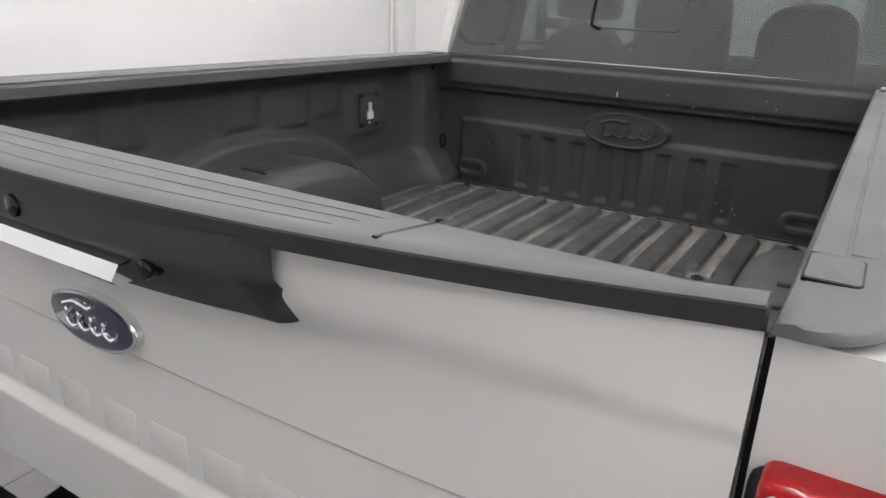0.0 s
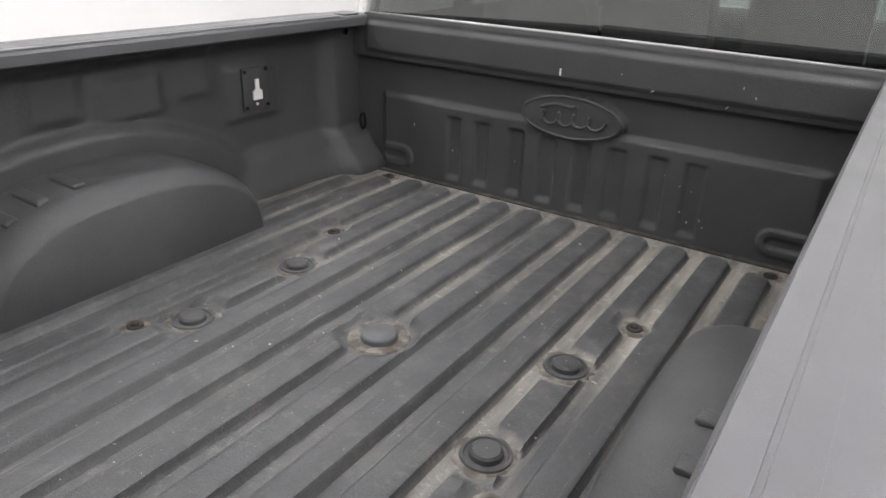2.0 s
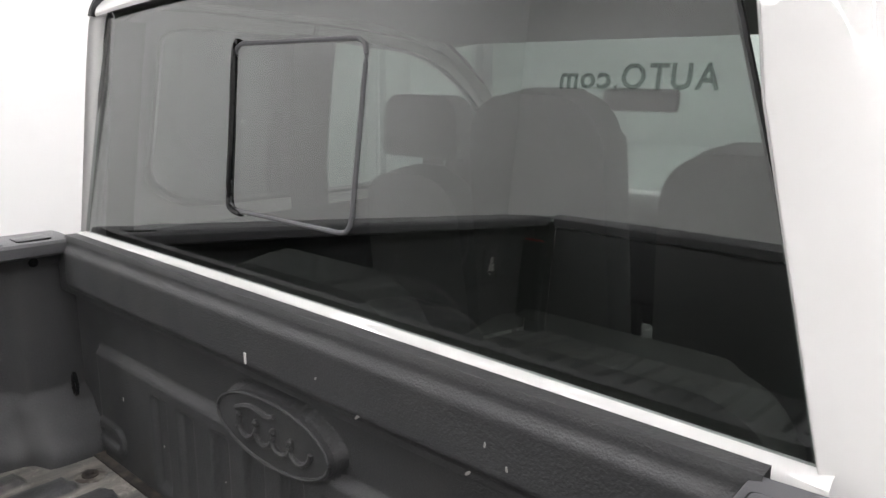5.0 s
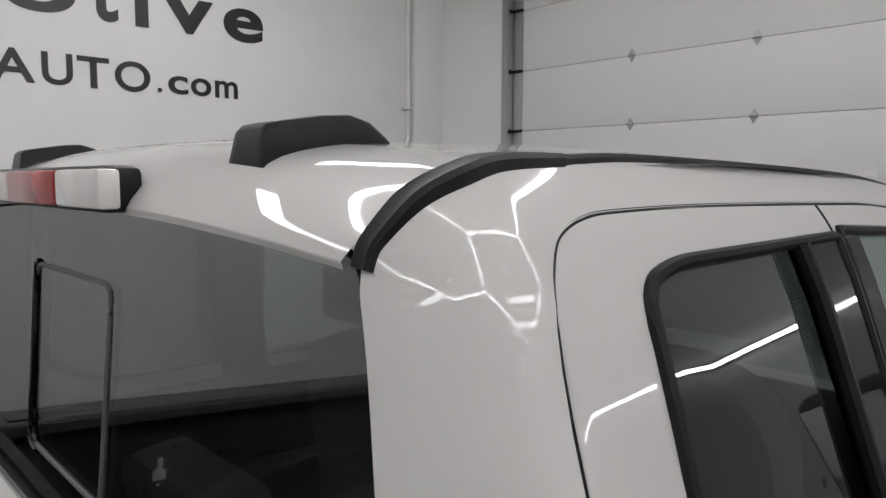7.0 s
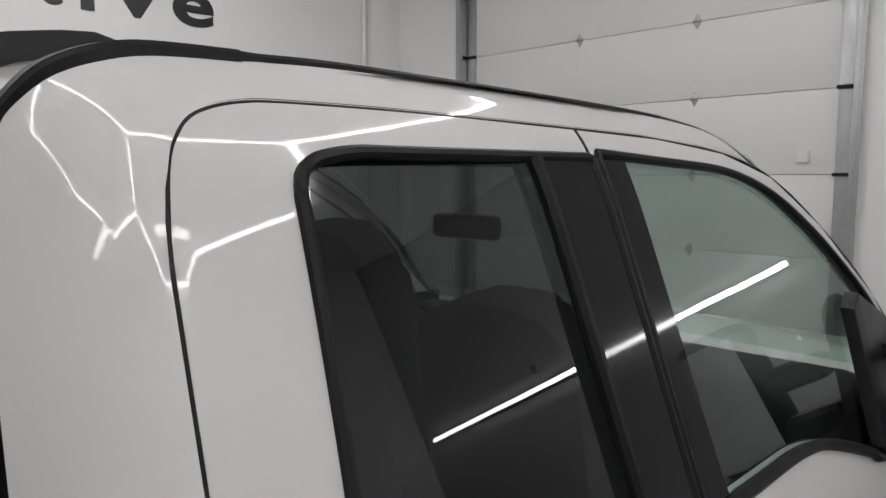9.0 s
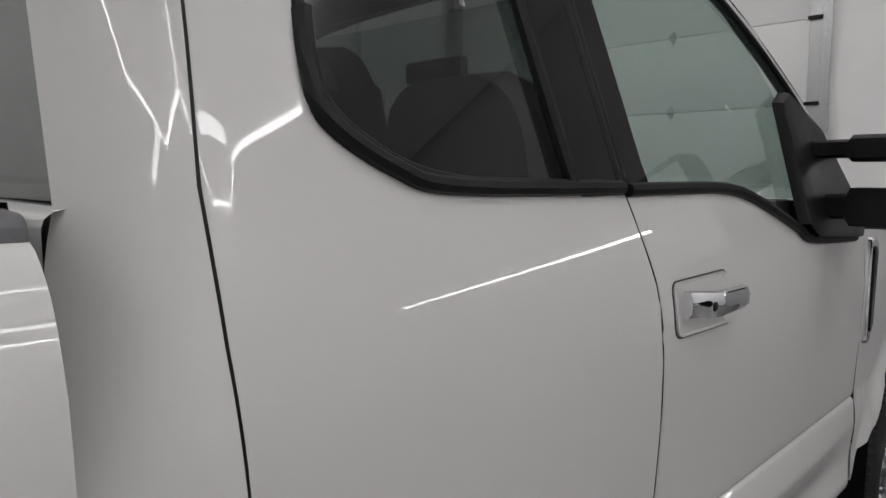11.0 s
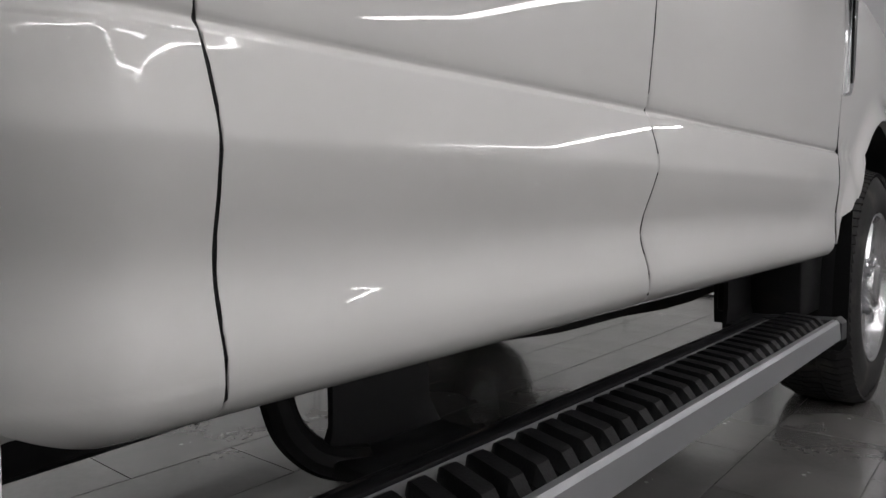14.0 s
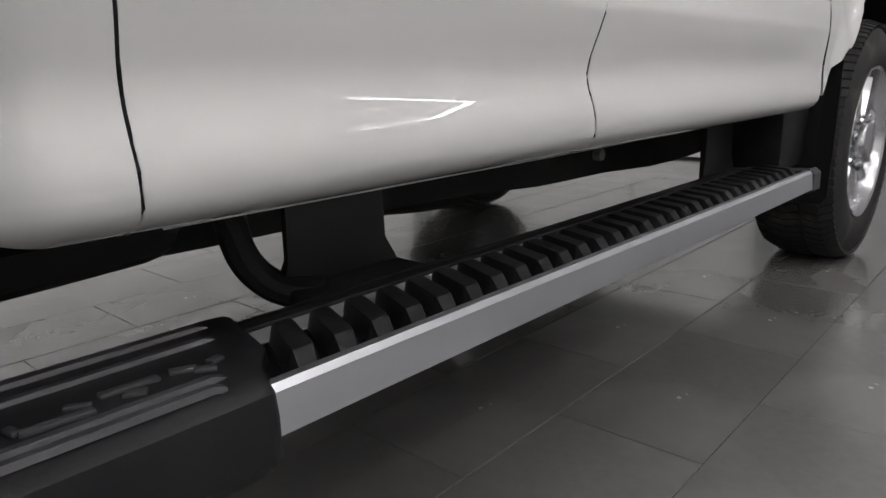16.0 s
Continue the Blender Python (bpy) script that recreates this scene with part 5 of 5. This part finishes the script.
for sx in (1, -1):
    rows = [[], [], []]
    for i in range(60):
        y = 0.03 + 0.0052 * i
        low = 0.545 + 0.004 * smooth(0.15, 0.30, y) + rag.uniform(-0.0025, 0.001) + (0.004 if 20 < i < 24 else 0)
        for row, (x, z) in zip(rows, ((0.802, low), (0.803, low + 0.03), (0.84, low + 0.05))):
            row.append((sx * x, y, z))
    part("floor_flange", grid(rows), WHITE, truck, "white floor flange with a ragged sealer edge")
part("fuel_tank", solid([[(x, y, z) for x, z in ((0.46, 0.45 + up), (0.5, 0.435 + up), (0.59, 0.437 + up), (0.625, 0.455 + up), (0.64, 0.5), (0.6, 0.56), (0.46, 0.56))] for y, up in ((-0.62, 0), (-0.2, 0), (0.05, -0.004), (0.15, -0.004), (0.24, 0), (0.30, 0.003), (0.36, 0.006), (0.385, 0.012), (0.392, 0.03))]), FRAME, truck, "black tank under the cab")
part("gearbox", solid([[(0.17 * math.cos(a) * k, y, 0.46 + 0.17 * math.sin(a) * k) for a in [math.tau * j / 20 for j in range(20)]] for y, k in ((0.75, 0.55), (0.85, 0.9), (1.2, 1.0), (1.45, 1.15), (1.6, 1.2))]), FRAME, truck)
part("drive_shaft", tube([(0, -1.0, 0.45), (0, 0.8, 0.46)], 0.05, 16), FRAME, truck)
part("rear_axle", tube([(-0.9, YW, 0.415), (0.9, YW, 0.415)], 0.06, 16), FRAME, truck)
part("front_axle", tube([(-0.9, 2.78, 0.415), (0.9, 2.78, 0.415)], 0.06, 16), FRAME, truck)
part("exhaust_pipe", tube(curve([(-0.25, 1.3, 0.42), (-0.3, 0.5, 0.40), (-0.3, -0.3, 0.45), (-0.35, -0.9, 0.62)], 6), 0.045, 14), STEEL, truck)

# ---- room ----
floor = thing("floor", box(XL - 0.3, XR + 0.3, YB - 0.3, YF + 0.6, -0.15, -0.004), GROUT, "dark grout bed under grey floor tiles", "floor", kind="structure")
wall_left = thing("wall_left", box(XL - 0.2, XL, YB - 0.2, YF + 0.2, 0, CEIL), WALL, "white painted wall with black lettering", "wall", kind="structure")
thing("wall_right", box(XR, XR + 0.2, YB - 0.2, YF + 0.2, 0, CEIL), SIDEWALL, "pale grey painted wall", "wall", kind="structure")
thing("wall_rear", box(XL, XR, YB - 0.2, YB, 0, CEIL), WALL, "white painted wall", "wall", kind="structure")
GX0, GX1, GZ = -3.42, 0.0, 3.77
bm = box(XL, GX0 - 0.02, YF, YF + 0.25, 0, CEIL)
box(GX1 + 0.02, 0.5, YF, YF + 0.25, 0, CEIL, bm=bm)
# added wall out of view; its grey dims what the truck's side reflects
thing("wall_bay", box(0.5, XR, YF, YF + 0.25, 0, CEIL), SHADE, "unseen wall beside the garage door, greyed to darken reflections", "wall", kind="structure")
box(GX0 - 0.02, GX1 + 0.02, YF, YF + 0.25, GZ, CEIL, bm=bm)
thing("wall_front", bm, WALL, "white painted wall round a garage door", "wall", kind="structure")
thing("ceiling", box(XL - 0.2, XR + 0.2, YB - 0.2, YF + 0.3, CEIL, CEIL + 0.15), CEILM, "plain white ceiling", "ceiling", kind="structure")
# corner post and pipe
thing("corner_post", box(XL - 0.02, XL + 0.09, 4.63, YF, 0, CEIL, 0.004), WALL, "white boxed post in the corner", "post", kind="structure")
pipe = thing("wall_pipe", tube([(XL + 0.03, 4.57, 0.02), (XL + 0.03, 4.57, CEIL)], 0.022, 12), WALL, "white painted conduit on the wall", "pipe")
part("pipe_clip", box(XL, XL + 0.07, 4.50, 4.60, 2.78, 2.81, 0.005), WALL, pipe)
# garage door
garage = empty("garage_door", "closed white sectional garage door with steel hinges", "garage door", (0, 0, 0))
zz = [0.02, 0.27, 0.836, 1.402, 1.968, 2.534, 3.10, 3.666, 3.77]
for a, b in zip(zz, zz[1:]):
    part("door_section", box(GX0, GX1, YF + 0.06, YF + 0.11, a + 0.002, b - 0.002, 0.003), DOORP, garage)
HX = [-3.16, -2.131, -1.097, -0.1]
hinge = bmesh.new()
dia = [(0, 0.055), (0.022, 0.02), (0.03, 0.0), (0.022, -0.02), (0, -0.055), (-0.022, -0.02), (-0.03, 0.0), (-0.022, 0.02)]
hinge = prism(dia, lambda u, v, w: (u, w, v), 0.0, -0.008, 0.002)
merge(hinge, tube([(-0.03, -0.012, 0), (0.03, -0.012, 0)], 0.009, 8))
hm = mesh_of(hinge, "hinge", STEEL)
for z in zz[1:-1]:
    for x in HX[1:3]:
        ob = new("hinge", hm)
        ob.location = (x, YF + 0.06, z)
        ob.parent = garage
for x, s in ((GX0, -1), (GX1, 1)):
    track = part("door_track", box(min(x, x + s * 0.03), max(x, x + s * 0.03), YF - 0.06, YF + 0.05, 0.0, 3.9, 0.004), STEEL, garage, "galvanised steel door track")
    part("track_flange", box(min(x + s * 0.03, x + s * 0.055), max(x + s * 0.03, x + s * 0.055), YF - 0.06, YF - 0.052, 0, 3.9), STEEL, track)
    part("jamb_strip", box(min(x - s * 0.11, x - s * 0.005), max(x - s * 0.11, x - s * 0.005), YF + 0.045, YF + 0.058, 0, 3.75, 0.002), STEEL, garage)
    for z in zz[1:-1]:
        rb = part("roller_bracket", box(min(x - s * 0.12, x), max(x - s * 0.12, x), YF + 0.02, YF + 0.05, z - 0.012, z + 0.012, 0.003), FRAME, garage)
        part("roller", disc(0.022, 0.02, 14, (x + s * 0.005, YF + 0.0, z), 0.003, Euler((0, radians(90), 0)).to_matrix()), FRAME, rb)
part("opener_sensor", box(-0.35, -0.27, YF + 0.03, YF + 0.058, 2.05, 2.13, 0.005), DOORP, garage)

# black lettering on the left wall
def glyph(ch, sign, place, u0, u1, v0, v1, bold=0.02):
    """One character stretched into the box u0..u1, v0..v1; place(u, v, w) gives the 3D point."""
    cu = bpy.data.curves.new("glyph", "FONT")
    cu.body, cu.size, cu.extrude, cu.offset = ch, 1.0, 0.004, bold
    ob = new("glyph", cu)
    me = bpy.data.meshes.new_from_object(ob.evaluated_get(bpy.context.evaluated_depsgraph_get()))
    bpy.data.objects.remove(ob)
    bpy.data.curves.remove(cu)
    co = np.array([v.co[:] for v in me.vertices])
    lo, hi = co.min(0), co.max(0)
    for v, c in zip(me.vertices, co):
        v.co = place(u0 + (c[0] - lo[0]) / (hi[0] - lo[0]) * (u1 - u0), v0 + (c[1] - lo[1]) / (hi[1] - lo[1]) * (v1 - v0), c[2])
    me.materials.clear()
    me.materials.append(LETTER)
    out = new("letter", me)
    out.parent = sign
    return out


LINES = (("otive", ((0.97, 1.45), (1.55, 1.74), (1.86, 1.97), (2.08, 2.49), (2.58, 2.94)), 3.215, (0.275, 0.36, 0.38, 0.275, 0.275)),
         ("AUTO", ((0.90, 1.165), (1.21, 1.41), (1.44, 1.66), (1.70, 1.96)), 2.722, (0.225,) * 4),
         (".com", ((2.015, 2.05), (2.10, 2.26), (2.285, 2.455), (2.49, 2.69)), 2.735, (0.034, 0.14, 0.14, 0.14)))
wall_sign = empty("wall_lettering", "black vinyl lettering on the white wall", "sign")
for text, spans, base, heights in LINES:
    for ch, (u0, u1), h in zip(text, spans, heights):
        glyph(ch, wall_sign, lambda u, v, w: (XL + 0.005 + w, u, v), u0, u1, base, base + h, 0.024 if text == "otive" else 0.014)
back_sign = empty("wall_lettering", "black vinyl lettering on the white rear wall", "sign")
for ch, u0, u1, h in (("A", 1.85, 2.13, 0.3), ("U", 2.17, 2.41, 0.3), ("T", 2.44, 2.68, 0.3), ("O", 2.72, 3.02, 0.3), (".", 3.07, 3.11, 0.04), ("c", 3.16, 3.34, 0.19), ("o", 3.37, 3.57, 0.19), ("m", 3.61, 3.86, 0.19)):
    glyph(ch, back_sign, lambda u, v, w: (-u, YB + 0.005 + w, v), u0, u1, 2.7, 2.7 + h)

# ---- lamps ----
wall_lamp = thing("wall_lamp", box(2.08, 6.2, YF - 0.03, YF, 2.05, 2.11, 0.005), STEEL, "long white led tube in a slim wall fitting", "lamp")
part("led_tube", tube([(2.1, YF - 0.045, 2.08), (6.18, YF - 0.045, 2.08)], 0.02, 8), LED, wall_lamp)
HEXR = 2.3
lamp_grid = empty("ceiling_lamp", "three joined hexagons of glowing white led tubes on the ceiling", "lamp", (0, 0, CEIL))
seen = set()
for cx, cy in ((4.3, 0.9), (0.3, 0.9), (2.3, 0.9 - HEXR * 1.5)):
    for k in range(6):
        a, b = ((cx + HEXR * math.sin(math.tau * q / 6), cy + HEXR * math.cos(math.tau * q / 6)) for q in (k, k + 1))
        key = (round((a[0] + b[0]) / 2, 1), round((a[1] + b[1]) / 2, 1))
        if key in seen:
            continue
        seen.add(key)
        part("led_tube", tube([(*a, -0.03), (*b, -0.03)], 0.03, 8), LED, lamp_grid)
# added fill lights that brighten the room, each under an invented ceiling fitting
for x, y in ((-2.8, -4.5), (-2.8, 2.0), (3.8, -5.0), (-2.6, -1.2), (4.8, 1.0)):
    la = bpy.data.lights.new("fill_panel", "AREA")
    la.shape, la.size, la.size_y, la.energy, la.color = "RECTANGLE", 0.3, 2.4, 44.0, (1.0, 0.98, 0.99)
    fixture = thing("ceiling_light", box(x - 0.18, x + 0.18, y - 1.26, y + 1.26, CEIL - 0.05, CEIL, 0.006), CEILM, "long white fitting added round a fill light", "lamp", "ceiling lights")
    part("diffuser", box(x - 0.15, x + 0.15, y - 1.2, y + 1.2, CEIL - 0.056, CEIL - 0.049, 0.002), CLEARL, fixture)
    ob = new("fill_panel", la)
    ob.location = (x, y, CEIL - 0.08)

# ---- floor tiles ----
TW, TL = 0.305, 0.61
tile_mesh = mesh_of(box(-TW / 2 + 0.0015, TW / 2 - 0.0015, -TL / 2 + 0.0015, TL / 2 - 0.0015, -0.012, 0.0, 0.0005, 1), "tile", TILE, 0)
turn = pose(0, 0, 0, 0, 0, 1.0)
rest = bmesh.new()
count = 0
for i in range(-18, 18):
    for j in range(-13, 11):
        x = 1.145 + TW * (i + 0.5)
        y = 1.36 + TL * (j + 0.5) + (TL / 2 if i % 2 else 0.0)
        p = turn @ Vector((x, y, 0))
        if not (XL < p.x < XR and YB < p.y < YF + 0.3):
            continue
        if -1.6 < p.x < 2.4 and -0.4 < p.y < 3.9 and count < 300:
            ob = new("tile", tile_mesh)
            ob.matrix_world = Matrix.Translation(p) @ turn
            ob.parent = floor
            count += 1
        else:
            c = [turn @ Vector((x + sx_ * (TW / 2 - 0.0015), y + sy_ * (TL / 2 - 0.0015), 0)) for sx_, sy_ in ((-1, -1), (1, -1), (1, 1), (-1, 1))]
            top = [rest.verts.new(v) for v in c]
            low = [rest.verts.new(v - Vector((0, 0, 0.012))) for v in c]
            rest.faces.new(top)
            for a in range(4):
                rest.faces.new((top[a], low[a], low[(a + 1) % 4], top[(a + 1) % 4]))
ob = part("far_tiles", rest, TILE, floor, "", 0)
tagged(ob, kind="stuff")
